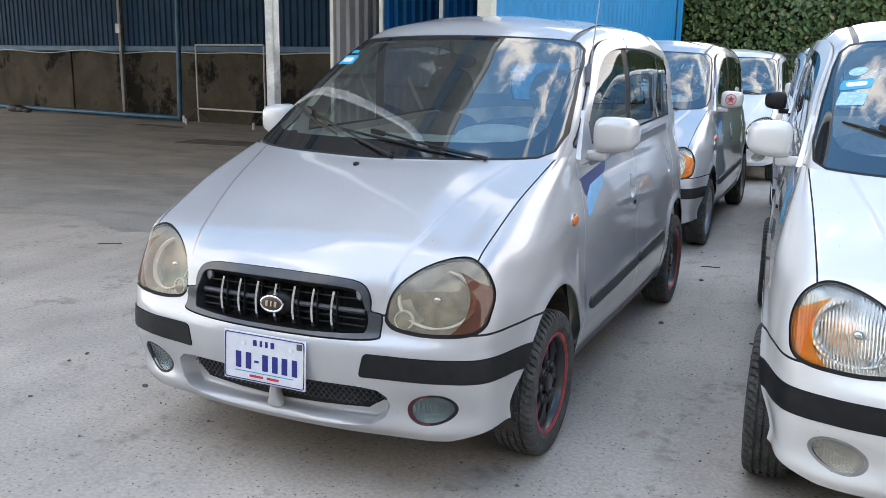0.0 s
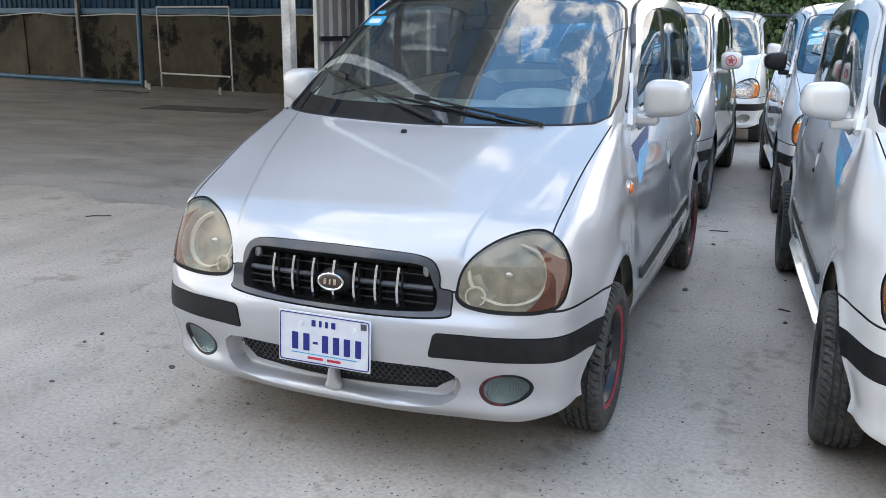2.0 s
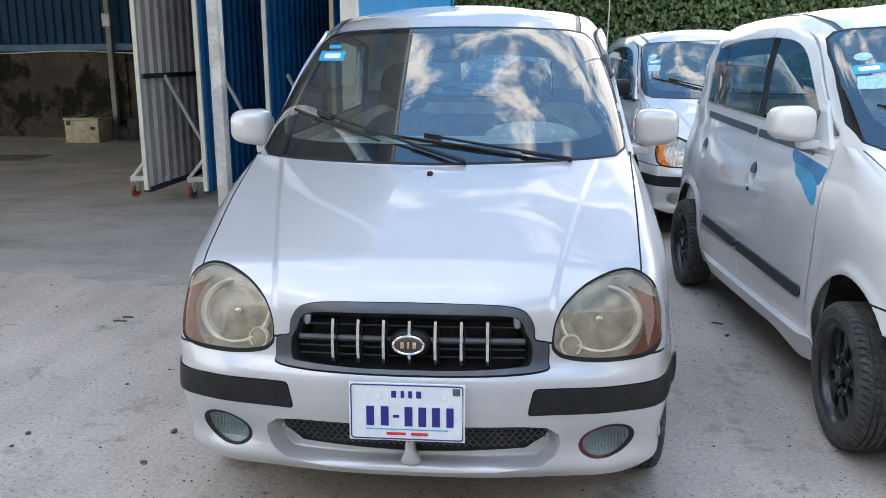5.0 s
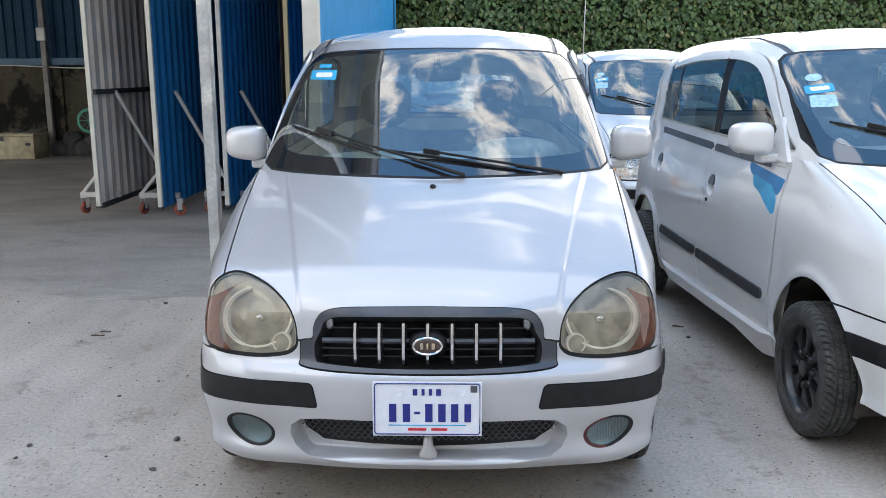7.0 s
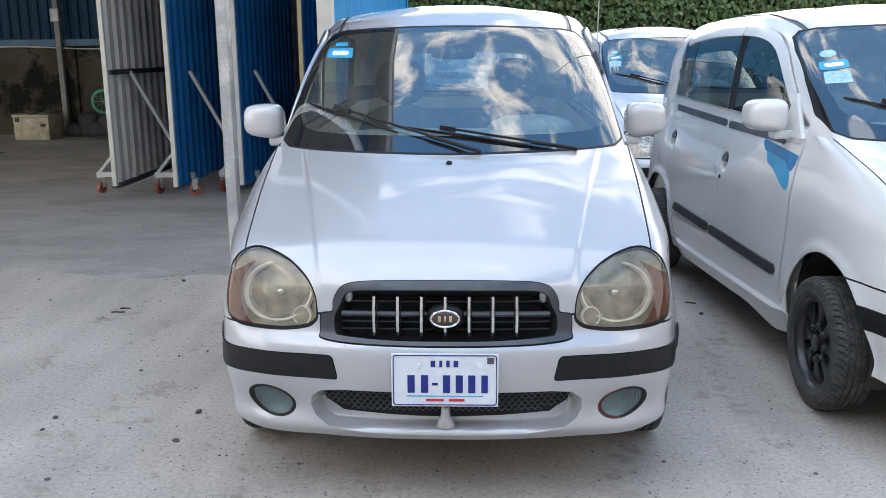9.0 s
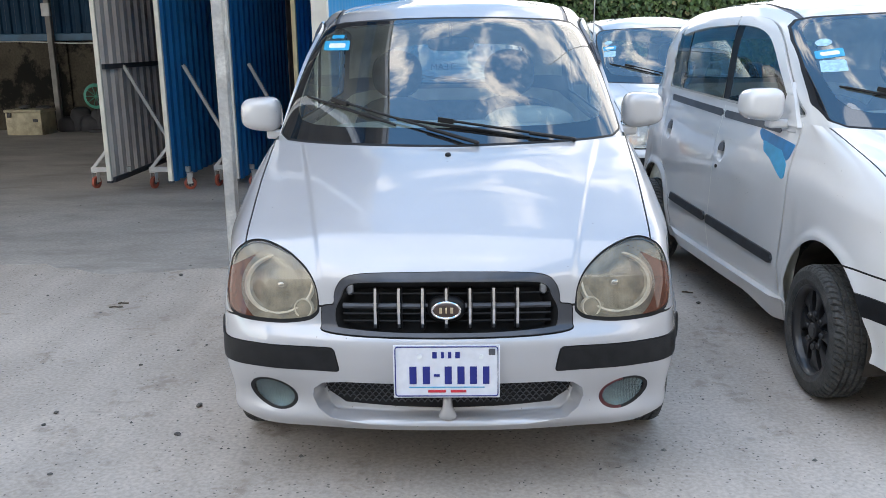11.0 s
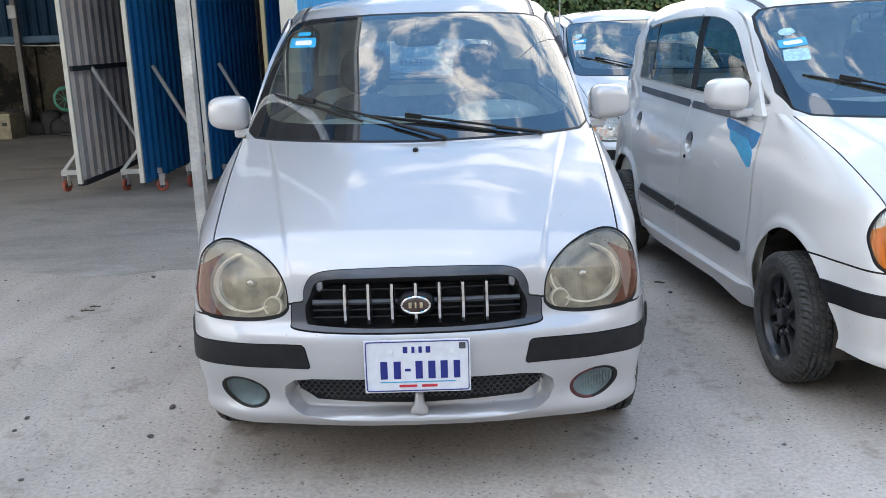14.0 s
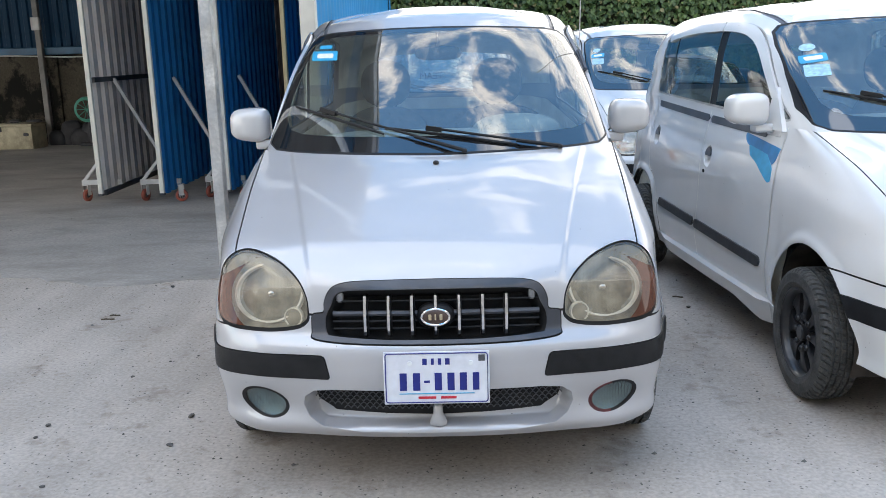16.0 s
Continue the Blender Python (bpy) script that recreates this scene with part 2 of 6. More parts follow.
# ---- mesh tools ----
def hermite(points, at, samples):
    """A smooth curve through points (first axis), given at the parameters at, read at samples."""
    P = np.asarray(points, float)
    u = np.asarray(at, float)
    h = np.diff(u)
    d = np.diff(P, axis=0) / h.reshape(-1, *([1] * (P.ndim - 1)))
    T = np.empty_like(P)
    T[0], T[-1] = d[0], d[-1]
    hh = h.reshape(-1, *([1] * (P.ndim - 1)))
    T[1:-1] = (d[:-1] * hh[1:] + d[1:] * hh[:-1]) / (hh[:-1] + hh[1:])
    k = np.clip(np.searchsorted(u, samples, side="right") - 1, 0, len(u) - 2)
    s = ((samples - u[k]) / h[k]).reshape(-1, *([1] * (P.ndim - 1)))
    hk = h[k].reshape(s.shape)
    return ((2 * s**3 - 3 * s**2 + 1) * P[k] + (s**3 - 2 * s**2 + s) * hk * T[k]
            + (-2 * s**3 + 3 * s**2) * P[k + 1] + (s**3 - s**2) * hk * T[k + 1])


def spread(at, n):
    """n samples spread over the parameters at, as many in each span."""
    at = np.asarray(at, float)
    return np.interp(np.linspace(0, len(at) - 1, n), np.arange(len(at)), at)


def loft(rings, rows, columns):
    """A grid through rings of half outlines that begin and end on the middle plane x = 0."""
    R = np.asarray(rings, float)
    ghost = np.array([-1, 1, 1])
    chord = np.linalg.norm(np.diff(R, axis=1), axis=2).mean(axis=0)
    u = np.concatenate(([0], np.cumsum(chord)))
    full = np.concatenate((R[:, 1:2] * ghost, R, R[:, -2:-1] * ghost), axis=1).transpose(1, 0, 2)
    uf = np.concatenate(([-u[1]], u, [2 * u[-1] - u[-2]]))
    across = hermite(full, uf, spread(u, columns)).transpose(1, 0, 2)
    rise = np.linalg.norm(np.diff(R, axis=0), axis=2).mean(axis=1)
    v = np.concatenate(([0], np.cumsum(rise)))
    return hermite(across, v, spread(v, rows))


def grid_mesh(G):
    """Triangles over a grid of points, with vertex normals: (N x 6 array, M x 3 array)."""
    r, c = G.shape[:2]
    V = G.reshape(-1, 3)
    i = np.arange(r * c).reshape(r, c)
    a, b, d, e = i[:-1, :-1].ravel(), i[:-1, 1:].ravel(), i[1:, 1:].ravel(), i[1:, :-1].ravel()
    F = np.concatenate((np.stack((a, b, d), 1), np.stack((a, d, e), 1)))
    fn = np.cross(V[F[:, 1]] - V[F[:, 0]], V[F[:, 2]] - V[F[:, 0]])
    N = np.zeros_like(V)
    for k in range(3):
        np.add.at(N, F[:, k], fn)
    on_middle = np.abs(V[:, 0]) < 1e-5
    N[on_middle, 0] = 0
    N /= np.maximum(np.linalg.norm(N, axis=1, keepdims=True), 1e-12)
    return np.hstack((V, N)), F


def cut(mesh, f):
    """Splits a mesh along f = 0: the part with f < 0 and the part with f > 0. f is given for each vertex."""
    V, F = mesh
    s = f[F] < 0
    n = s.sum(axis=1)
    ins, outs = [F[n == 3]], [F[n == 0]]
    extra, cache = [], {}
    count = len(V)

    def mid(a, b):
        key = (a, b) if a < b else (b, a)
        if key not in cache:
            w = f[a] / (f[a] - f[b])
            extra.append(V[a] + (V[b] - V[a]) * w)
            cache[key] = count + len(extra) - 1
        return cache[key]

    ti, to = [], []
    for tri in F[(n == 1) | (n == 2)]:
        q = [f[v] < 0 for v in tri]
        alone = q.index(True) if sum(q) == 1 else q.index(False)
        a, b, c = tri[alone], tri[(alone + 1) % 3], tri[(alone + 2) % 3]
        p, r = mid(a, b), mid(a, c)
        one, two = (ti, to) if q[alone] else (to, ti)
        one.append((a, p, r))
        two.extend(((p, b, c), (p, c, r)))
    W = np.vstack((V, np.array(extra))) if extra else V
    if ti:
        ins.append(np.array(ti))
    if to:
        outs.append(np.array(to))
    return tidy((W, np.vstack(ins))), tidy((W, np.vstack(outs)))


def tidy(mesh):
    V, F = mesh
    used = np.unique(F)
    back = np.zeros(len(V), int)
    back[used] = np.arange(len(used))
    return V[used], back[F].reshape(-1, 3)


def join(*meshes):
    Vs, Fs, k = [], [], 0
    for V, F in meshes:
        Vs.append(V)
        Fs.append(F + k)
        k += len(V)
    return np.vstack(Vs), np.vstack(Fs)


def flip(mesh):
    """The same mesh on the other side of the middle plane."""
    V, F = mesh
    W = V.copy()
    W[:, 0] *= -1
    W[:, 3] *= -1
    return W, F[:, ::-1]


def both(mesh):
    return join(mesh, flip(mesh))


def push(mesh, d):
    """The mesh moved along its normals by d (a number, or one for each vertex)."""
    V, F = mesh
    W = V.copy()
    W[:, :3] += V[:, 3:] * np.reshape(d, (-1, 1))
    return W, F


def renorm(mesh):
    """The mesh with normals taken anew from its faces, after it was bent."""
    V, F = mesh
    fn = np.cross(V[F[:, 1], :3] - V[F[:, 0], :3], V[F[:, 2], :3] - V[F[:, 0], :3])
    N = np.zeros((len(V), 3))
    for k in range(3):
        np.add.at(N, F[:, k], fn)
    length = np.linalg.norm(N, axis=1, keepdims=True)
    N = np.where(length > 1e-12, N / np.maximum(length, 1e-12), V[:, 3:])
    return np.hstack((V[:, :3], N)), F


def shell(mesh, d):
    """A plate proud of the surface by d, with sides down to the surface."""
    V, F = mesh
    top = push(mesh, d)[0]
    e = np.sort(np.vstack((F[:, [0, 1]], F[:, [1, 2]], F[:, [2, 0]])), axis=1)
    raw = np.vstack((F[:, [0, 1]], F[:, [1, 2]], F[:, [2, 0]]))
    _, first, cnt = np.unique(e, axis=0, return_index=True, return_counts=True)
    rim = raw[first[cnt == 1]]
    k, m = len(V), len(rim)
    out = np.zeros((m, 3))
    centre = V[:, :3].mean(axis=0)
    quad_top, quad_low = top[rim.ravel()].copy(), push(mesh, -0.004)[0][rim.ravel()].copy()
    along = V[rim[:, 1], :3] - V[rim[:, 0], :3]
    nn = np.cross(along, V[rim[:, 0], 3:])
    nn /= np.maximum(np.linalg.norm(nn, axis=1, keepdims=True), 1e-9)
    quad_top[:, 3:] = np.repeat(nn, 2, axis=0)
    quad_low[:, 3:] = np.repeat(nn, 2, axis=0)
    a = k + np.arange(m) * 2
    b = a + 1
    c, d2 = a + 2 * m, b + 2 * m
    sides = np.vstack((np.stack((a, c, d2), 1), np.stack((a, d2, b), 1)))
    return np.vstack((top, quad_top, quad_low)), np.vstack((F, sides))


def outline(points, n=72):
    """A smooth closed curve through a few corner points of a plane."""
    P = np.asarray(points, float)
    m = len(P)
    Q = np.vstack((P[-2:], P, P[:3]))
    return hermite(Q, np.arange(len(Q)), np.linspace(2, 2 + m, n, endpoint=False))


def within(poly, a, b):
    """Signed distance of the points (a, b) to a closed outline: negative inside."""
    P = np.asarray(poly, float)
    Q = np.roll(P, -1, axis=0)
    d = np.full(len(a), 1e9)
    inside = np.zeros(len(a), bool)
    for (x0, y0), (x1, y1) in zip(P, Q):
        ex, ey = x1 - x0, y1 - y0
        t = np.clip(((a - x0) * ex + (b - y0) * ey) / (ex * ex + ey * ey + 1e-15), 0, 1)
        d = np.minimum(d, np.hypot(a - x0 - t * ex, b - y0 - t * ey))
        if y0 != y1:
            inside ^= ((y0 > b) != (y1 > b)) & (a < (x1 - x0) * (b - y0) / (y1 - y0) + x0)
    return np.where(inside, -d, d)


def to_data(name, mesh, smooth=True):
    V, F = mesh
    me = bpy.data.meshes.new(name)
    me.from_pydata(V[:, :3].tolist(), [], F.tolist())
    if smooth:
        me.shade_smooth()
        if V.shape[1] == 6:
            me.normals_split_custom_set_from_vertices(V[:, 3:].tolist())
    me.materials.append(None)
    return me


def from_bm(name, bm, smooth=True):
    me = bpy.data.meshes.new(name)
    bmesh.ops.recalc_face_normals(bm, faces=bm.faces)
    bm.to_mesh(me)
    bm.free()
    if smooth:
        me.shade_smooth()
        me.set_sharp_from_angle(angle=radians(38))
    me.materials.append(None)
    return me


def part(name, data, material, parent=None, label="", m=None):
    """Links mesh data (or a bmesh) as one object under a thing or a part."""
    if isinstance(data, bmesh.types.BMesh):
        data = from_bm(name, data)
    ob = new(name, data)
    ob.material_slots[0].link = 'OBJECT'
    ob.material_slots[0].material = material
    if parent:
        ob.parent = parent
    if m is not None:
        ob.matrix_basis = m
    if label:
        tagged(ob, label)
    return ob


def thing(name, label, category, m=None, group="", kind=""):
    ob = new(name)
    ob.empty_display_size = 0.1
    if m is not None:
        ob.matrix_basis = m
    return tagged(ob, label, category, group, kind)


def box(bm, size, centre, bevel=0.0, m=None, segments=1):
    geo = bmesh.ops.create_cube(bm, size=1.0)["verts"]
    bmesh.ops.scale(bm, vec=size, verts=geo)
    if bevel:
        edges = {e for v in geo for e in v.link_edges}
        geo = bmesh.ops.bevel(bm, geom=list(edges), offset=bevel, segments=segments, profile=0.5, affect='EDGES')["verts"]
        geo = list({v for v in geo})
    if m is not None:
        bmesh.ops.transform(bm, matrix=m, verts=geo)
    bmesh.ops.translate(bm, vec=centre, verts=geo)
    return geo


def rod(bm, a, b, r, sides=10, r2=None):
    """A round bar from a to b."""
    a, b = Vector(a), Vector(b)
    d = b - a
    geo = bmesh.ops.create_cone(bm, cap_ends=True, segments=sides, radius1=r, radius2=r if r2 is None else r2, depth=d.length)["verts"]
    bmesh.ops.transform(bm, matrix=Matrix.Translation((a + b) / 2) @ d.to_track_quat('Z', 'Y').to_matrix().to_4x4(), verts=geo)
    return geo


def bar(bm, a, b, w, h):
    """A square bar from a to b, w wide and h high."""
    a, b = Vector(a), Vector(b)
    d = b - a
    geo = bmesh.ops.create_cube(bm, size=1.0)["verts"]
    bmesh.ops.scale(bm, vec=(w, h, d.length), verts=geo)
    side = Vector((0, 0, 1)).cross(d)
    if side.length < 1e-6:
        side = Vector((1, 0, 0))
    side.normalize()
    z = d.normalized()
    y = z.cross(side)
    turn = Matrix((side, y, z)).transposed().to_4x4()
    bmesh.ops.transform(bm, matrix=Matrix.Translation((a + b) / 2) @ turn, verts=geo)
    return geo


def lathe(bm, profile, segments=40, m=None, closed=False):
    """Turns a profile of (radius, x) about the x axis."""
    rings = []
    for k in range(segments):
        a = 2 * math.pi * k / segments
        rings.append([bm.verts.new((x, r * math.cos(a), r * math.sin(a))) for r, x in profile])
    for k in range(segments):
        A, B = rings[k], rings[(k + 1) % segments]
        span = range(len(profile) if closed else len(profile) - 1)
        for j in span:
            q = (j + 1) % len(profile)
            bm.faces.new((A[j], A[q], B[q], B[j]))
    geo = [v for r in rings for v in r]
    if m is not None:
        bmesh.ops.transform(bm, matrix=m, verts=geo)
    return geo


def tube(bm, points, r, sides=8, closed=False):
    """A round tube along points."""
    P = [Vector(p) for p in points]
    n = len(P)
    rings = []
    for i, p in enumerate(P):
        d = (P[(i + 1) % n] - P[i - 1]) if closed or 0 < i < n - 1 else (P[1] - P[0] if i == 0 else P[-1] - P[-2])
        turn = d.to_track_quat('Z', 'Y').to_matrix()
        rings.append([bm.verts.new(p + turn @ Vector((r * math.cos(2 * math.pi * k / sides), r * math.sin(2 * math.pi * k / sides), 0))) for k in range(sides)])
    for i in range(n if closed else n - 1):
        A, B = rings[i], rings[(i + 1) % n]
        shift = min(range(sides), key=lambda s: sum((A[k].co - B[(k + s) % sides].co).length for k in range(sides))) if closed and i == n - 1 else 0
        for k in range(sides):
            bm.faces.new((A[k], A[(k + 1) % sides], B[(k + 1 + shift) % sides], B[(k + shift) % sides]))
    if not closed:
        bm.faces.new(rings[0][::-1])
        bm.faces.new(rings[-1])
    return [v for g in rings for v in g]


def blob(bm, size, centre, power=2.6, m=None, u=20, v=12):
    """A rounded box (superellipsoid)."""
    def sp(a):
        return math.copysign(abs(a) ** (2 / power), a)
    rows = []
    for j in range(1, v):
        t = -math.pi / 2 + math.pi * j / v
        rows.append([bm.verts.new((size[0] * sp(math.cos(t)) * sp(math.cos(2 * math.pi * i / u)), size[1] * sp(math.cos(t)) * sp(math.sin(2 * math.pi * i / u)), size[2] * sp(math.sin(t)))) for i in range(u)])
    lo, hi = bm.verts.new((0, 0, -size[2])), bm.verts.new((0, 0, size[2]))
    for j in range(len(rows) - 1):
        for i in range(u):
            bm.faces.new((rows[j][i], rows[j][(i + 1) % u], rows[j + 1][(i + 1) % u], rows[j + 1][i]))
    for i in range(u):
        bm.faces.new((lo, rows[0][(i + 1) % u], rows[0][i]))
        bm.faces.new((hi, rows[-1][i], rows[-1][(i + 1) % u]))
    geo = [x for r in rows for x in r] + [lo, hi]
    if m is not None:
        bmesh.ops.transform(bm, matrix=m, verts=geo)
    bmesh.ops.translate(bm, vec=centre, verts=geo)
    return geo


# ---- the small five-door car: its shapes, shared by all cars of the yard ----
HUB_F, HUB_R, HUB_Z, RISE = 0.652, 3.0, 0.249, 0.02
ARCH_F, ARCH_R, ARCH_Z, ARCH = 0.648, 3.005, 0.295, 0.325
SHAPE = {}


def ring(z, nose, side, tail):
    """A half outline in plan: six points round the nose, then along the flank and round the tail."""
    back = [(side, 1.02), (side + 0.006, 1.9), (side + 0.003, 2.75), (side - 0.008, 3.15), (side * 0.90, tail - 0.085), (side * 0.45, tail - 0.012), (0, tail)]
    return [(x, y, z) for x, y in nose + back]


def split(mesh, fn, gap=0.0025):
    """Cuts out the region fn < 0 and the gap round it: region, gap, rest."""
    V, F = mesh
    ins, rest = cut(mesh, fn(*V[:, :3].T) + gap)
    band, out = cut(rest, fn(*rest[0][:, :3].T) - gap)
    return ins, band, out


def islands(mesh):
    """The separate pieces of a mesh, without crumbs."""
    V, F = mesh
    tag = np.arange(len(V))
    while True:
        low = tag[F].min(axis=1)
        nxt = tag.copy()
        for k in range(3):
            np.minimum.at(nxt, F[:, k], low)
        if (nxt == tag).all():
            break
        tag = nxt
    return [tidy((V, F[tag[F[:, 0]] == t])) for t in np.unique(tag[F[:, 0]]) if (tag[F[:, 0]] == t).sum() > 6]


def facing_out(mesh):
    V, F = mesh
    k = np.argmax(V[:, 0])
    if V[k, 3] < 0:
        V[:, 3:] *= -1
        F = F[:, ::-1]
    return V, F


def smooth(a, b, x):
    t = np.clip((x - a) / (b - a), 0, 1)
    return t * t * (3 - 2 * t)


def shape_lower():
    """The body from the sill to the waist, cut into its panels."""
    rings = [
        ring(0.205, [(0, .022), (.2, .028), (.40, .056), (.585, .108), (.700, .180), (.735, .35)], .712, 3.49),
        ring(0.242, [(0, -.012), (.2, -.006), (.40, .024), (.59, .082), (.712, .158), (.752, .32)], .726, 3.52),
        ring(0.29, [(0, -.012), (.2, -.006), (.40, .022), (.585, .078), (.704, .150), (.744, .31)], .741, 3.54),
        ring(0.35, [(0, -.020), (.2, -.013), (.40, .014), (.58, .067), (.696, .141), (.742, .305)], .749, 3.55),
        ring(0.45, [(0, -.034), (.2, -.026), (.40, .005), (.58, .06), (.69, .135), (.746, .30)], .755, 3.56),
        ring(0.515, [(0, -.026), (.2, -.018), (.40, .012), (.58, .065), (.688, .14), (.744, .31)], .754, 3.555),
        ring(0.557, [(0, .004), (.2, .010), (.40, .042), (.58, .085), (.690, .143), (.740, .30)], .752, 3.54),
        ring(0.62, [(0, .016), (.2, .022), (.40, .057), (.57, .100), (.688, .160), (.737, .31)], .749, 3.53),
        ring(0.70, [(0, .038), (.2, .043), (.40, .082), (.57, .130), (.680, .190), (.732, .345)], .744, 3.52),
        ring(0.78, [(0, .120), (.2, .125), (.40, .150), (.57, .187), (.667, .224), (.723, .352)], .738, 3.51),
        ring(0.86, [(0, .245), (.2, .250), (.40, .275), (.57, .325), (.659, .348), (.711, .448)], .731, 3.50),
        ring(0.94, [(0, .385), (.2, .392), (.40, .425), (.58, .495), (.667, .523), (.706, .600)], .721, 3.48),
        ring(1.00, [(0, .520), (.2, .530), (.40, .570), (.585, .660), (.674, .702), (.700, .762)], .708, 3.46),
    ]
    waist = [(0, .62, 1.03), (.2, .632, 1.032), (.4, .68, 1.038), (.59, .78, 1.045), (.674, .850, 1.049), (.690, .925, 1.050),
             (.695, 1.06, 1.05), (.70, 1.9, 1.065), (.700, 2.75, 1.09), (.692, 3.18, 1.10), (.62, 3.40, 1.10), (.31, 3.47, 1.10), (0, 3.48, 1.10)]
    G = loft(rings + [waist], 144, 301)
    wide = 1 + .022 * smooth(.45, .70, G[..., 0]) * (1 - smooth(.78, 1.0, G[..., 2]))
    wide = wide + .009 * smooth(.50, .70, G[..., 0]) * np.exp(-((G[..., 2] - .45) / .10) ** 2) * (1 - smooth(.35, .6, G[..., 1]))
    G[..., 0] *= wide
    # fuller front corners
    G[..., 1] -= .020 * smooth(.36, .70, G[..., 0]) * (1 - smooth(.80, .96, G[..., 2])) * (1 - smooth(.24, .50, G[..., 1]))
    # the lower corners draw in towards the wheels
    G[..., 0] -= .028 * smooth(.52, .72, G[..., 0]) * (1 - smooth(.23, .42, G[..., 2])) * (1 - smooth(.26, .42, G[..., 1]))
    x, y, z = G[..., 0].copy(), G[..., 1].copy(), G[..., 2].copy()
    # two pressed ridges along the bonnet
    ridge = .392 + (y - .08) * .235
    on_hood = smooth(.64, .72, z) * smooth(.03, .1, y) * (1 - smooth(.80, .95, y))
    lift = .0060 * (1 - smooth(ridge - .001, ridge + .016, x))
    G[..., 2] += lift * on_hood * .9
    G[..., 1] -= lift * on_hood * .4
    # flared lips round the wheel arches
    for hub in (ARCH_F, ARCH_R):
        r = np.hypot(y - hub, z - ARCH_Z)
        G[..., 0] += np.where(x > .6, .012 * np.exp(-((r - ARCH - .01) / .028) ** 2), 0)
    # hollows round the fog lamps
    hollow = np.exp(-((x - .55) / .12) ** 2 - ((z - .312) / .058) ** 2) * (y < .4)
    G[..., 1] += .026 * hollow
    G[..., 0] -= .010 * hollow
    # a soft crease along the doors
    G[..., 0] += np.where((y > .95) & (y < 3.1) & (x > .6), .006 * np.exp(-((z - .40) / .05) ** 2) - .004 * np.exp(-((z - .62) / .1) ** 2), 0)
    body = facing_out(grid_mesh(G))
    SHAPE["hull"] = body

    def arches(x, y, z):
        f = np.minimum(np.hypot((y - ARCH_F) * np.where(y < ARCH_F, .90, 1.0), z - ARCH_Z), np.hypot(y - ARCH_R, z - ARCH_Z)) - ARCH
        return np.where(x > .5, f, 1.0)

    body = cut(body, arches(*body[0][:, :3].T))[1]
    V = body[0]
    body = cut(body, np.where(V[:, 1] < .62, .20 + .045 * smooth(.56, .77, V[:, 0]) - V[:, 2], -1.0))[0]
    gaps = []

    lamp = outline([(.404, .612), (.410, .665), (.438, .715), (.495, .760), (.570, .789), (.635, .793), (.686, .761), (.713, .697), (.716, .636), (.700, .591), (.645, .571), (.53, .566), (.445, .574), (.413, .590)])
    SHAPE["lamp_outline"] = lamp
    lens, rest = cut(body, np.where(body[0][:, 1] < .6, within(lamp, body[0][:, 0], body[0][:, 2]), 1.0) + .003)
    # a thick dark seal under the lamp
    at = rest[0]
    band, body = cut(rest, np.where(at[:, 1] < .6, within(lamp, at[:, 0], at[:, 2]), 1.0) - .003 - .006 * (1 - smooth(.57, .64, at[:, 2])))
    gaps.append(band)
    SHAPE["lens_all"] = lens

    frame_out = [(-.25, .720), (-.1, .720), (.05, .7195), (.18, .718), (.27, .713), (.318, .701), (.340, .678), (.350, .650), (.353, .622), (.383, .616), (.391, .606), (.391, .56), (.386, .540), (.30, .531), (.15, .528), (.0, .527), (-.1, .526), (-.25, .526)]
    frame_out = outline(frame_out, 110)
    frame_in = [(-.25, .692), (-.1, .692), (.06, .692), (.2, .691), (.285, .686), (.314, .672), (.326, .645), (.345, .605), (.342, .560), (.318, .549), (.15, .541), (.0, .540), (-.1, .540), (-.25, .540)]
    frame_in = outline(frame_in, 110)
    grille, band, body = split(body, lambda x, y, z: np.where(y < .4, within(frame_out, x, z), 1.0), .002)
    gaps.append(band)
    hole, frame_part = cut(grille, within(frame_in, grille[0][:, 0], grille[0][:, 2]))
    low, high = cut(frame_part, frame_part[0][:, 2] - .622)
    SHAPE["grille_frame"] = shell(both(high), .007)
    SHAPE["grille_cradle"] = shell(both(low), .004)
    d = -within(frame_in, hole[0][:, 0], hole[0][:, 2])
    SHAPE["grille_throat"] = both(renorm(push(hole, -.075 * smooth(0, .012, d))))

    mouth = [(-.1, .382), (.33, .381), (.392, .374), (.424, .350), (.430, .318), (.414, .281), (.372, .252), (.25, .235), (-.1, .227)]
    scoop, body = cut(body, np.where(body[0][:, 1] < .4, within(mouth, body[0][:, 0], body[0][:, 2]), 1.0))

    def sunk(piece):
        d = -within(mouth, piece[0][:, 0], piece[0][:, 2])
        return push(piece, -.062 * smooth(0, .010, d) * smooth(.220, .276, piece[0][:, 2]))

    mesh_area = [(-.1, .380), (.33, .379), (.390, .371), (.417, .348), (.408, .312), (.345, .285), (-.1, .275)]
    mesh_piece, tray = cut(scoop, within(mesh_area, scoop[0][:, 0], scoop[0][:, 2]))
    SHAPE["intake_tray"] = both(renorm(sunk(tray)))
    SHAPE["intake_back"] = both(push(sunk(mesh_piece), -.003))

    def fog(x, y, z, grow=0.0):
        c, s = math.cos(.25), math.sin(.25)
        a, b = (x - .562) * c + (z - .319) * s, -(x - .562) * s + (z - .319) * c
        q = np.hypot(a / (.076 + grow), b / (.050 + grow))
        return np.where(y < .45, (q - 1) * .05, 1.0)

    fog_lens, band, body = split(body, fog, .004)
    SHAPE["fog_rim_inner"], SHAPE["fog_rim"] = cut(band, band[0][:, 0] - .556)
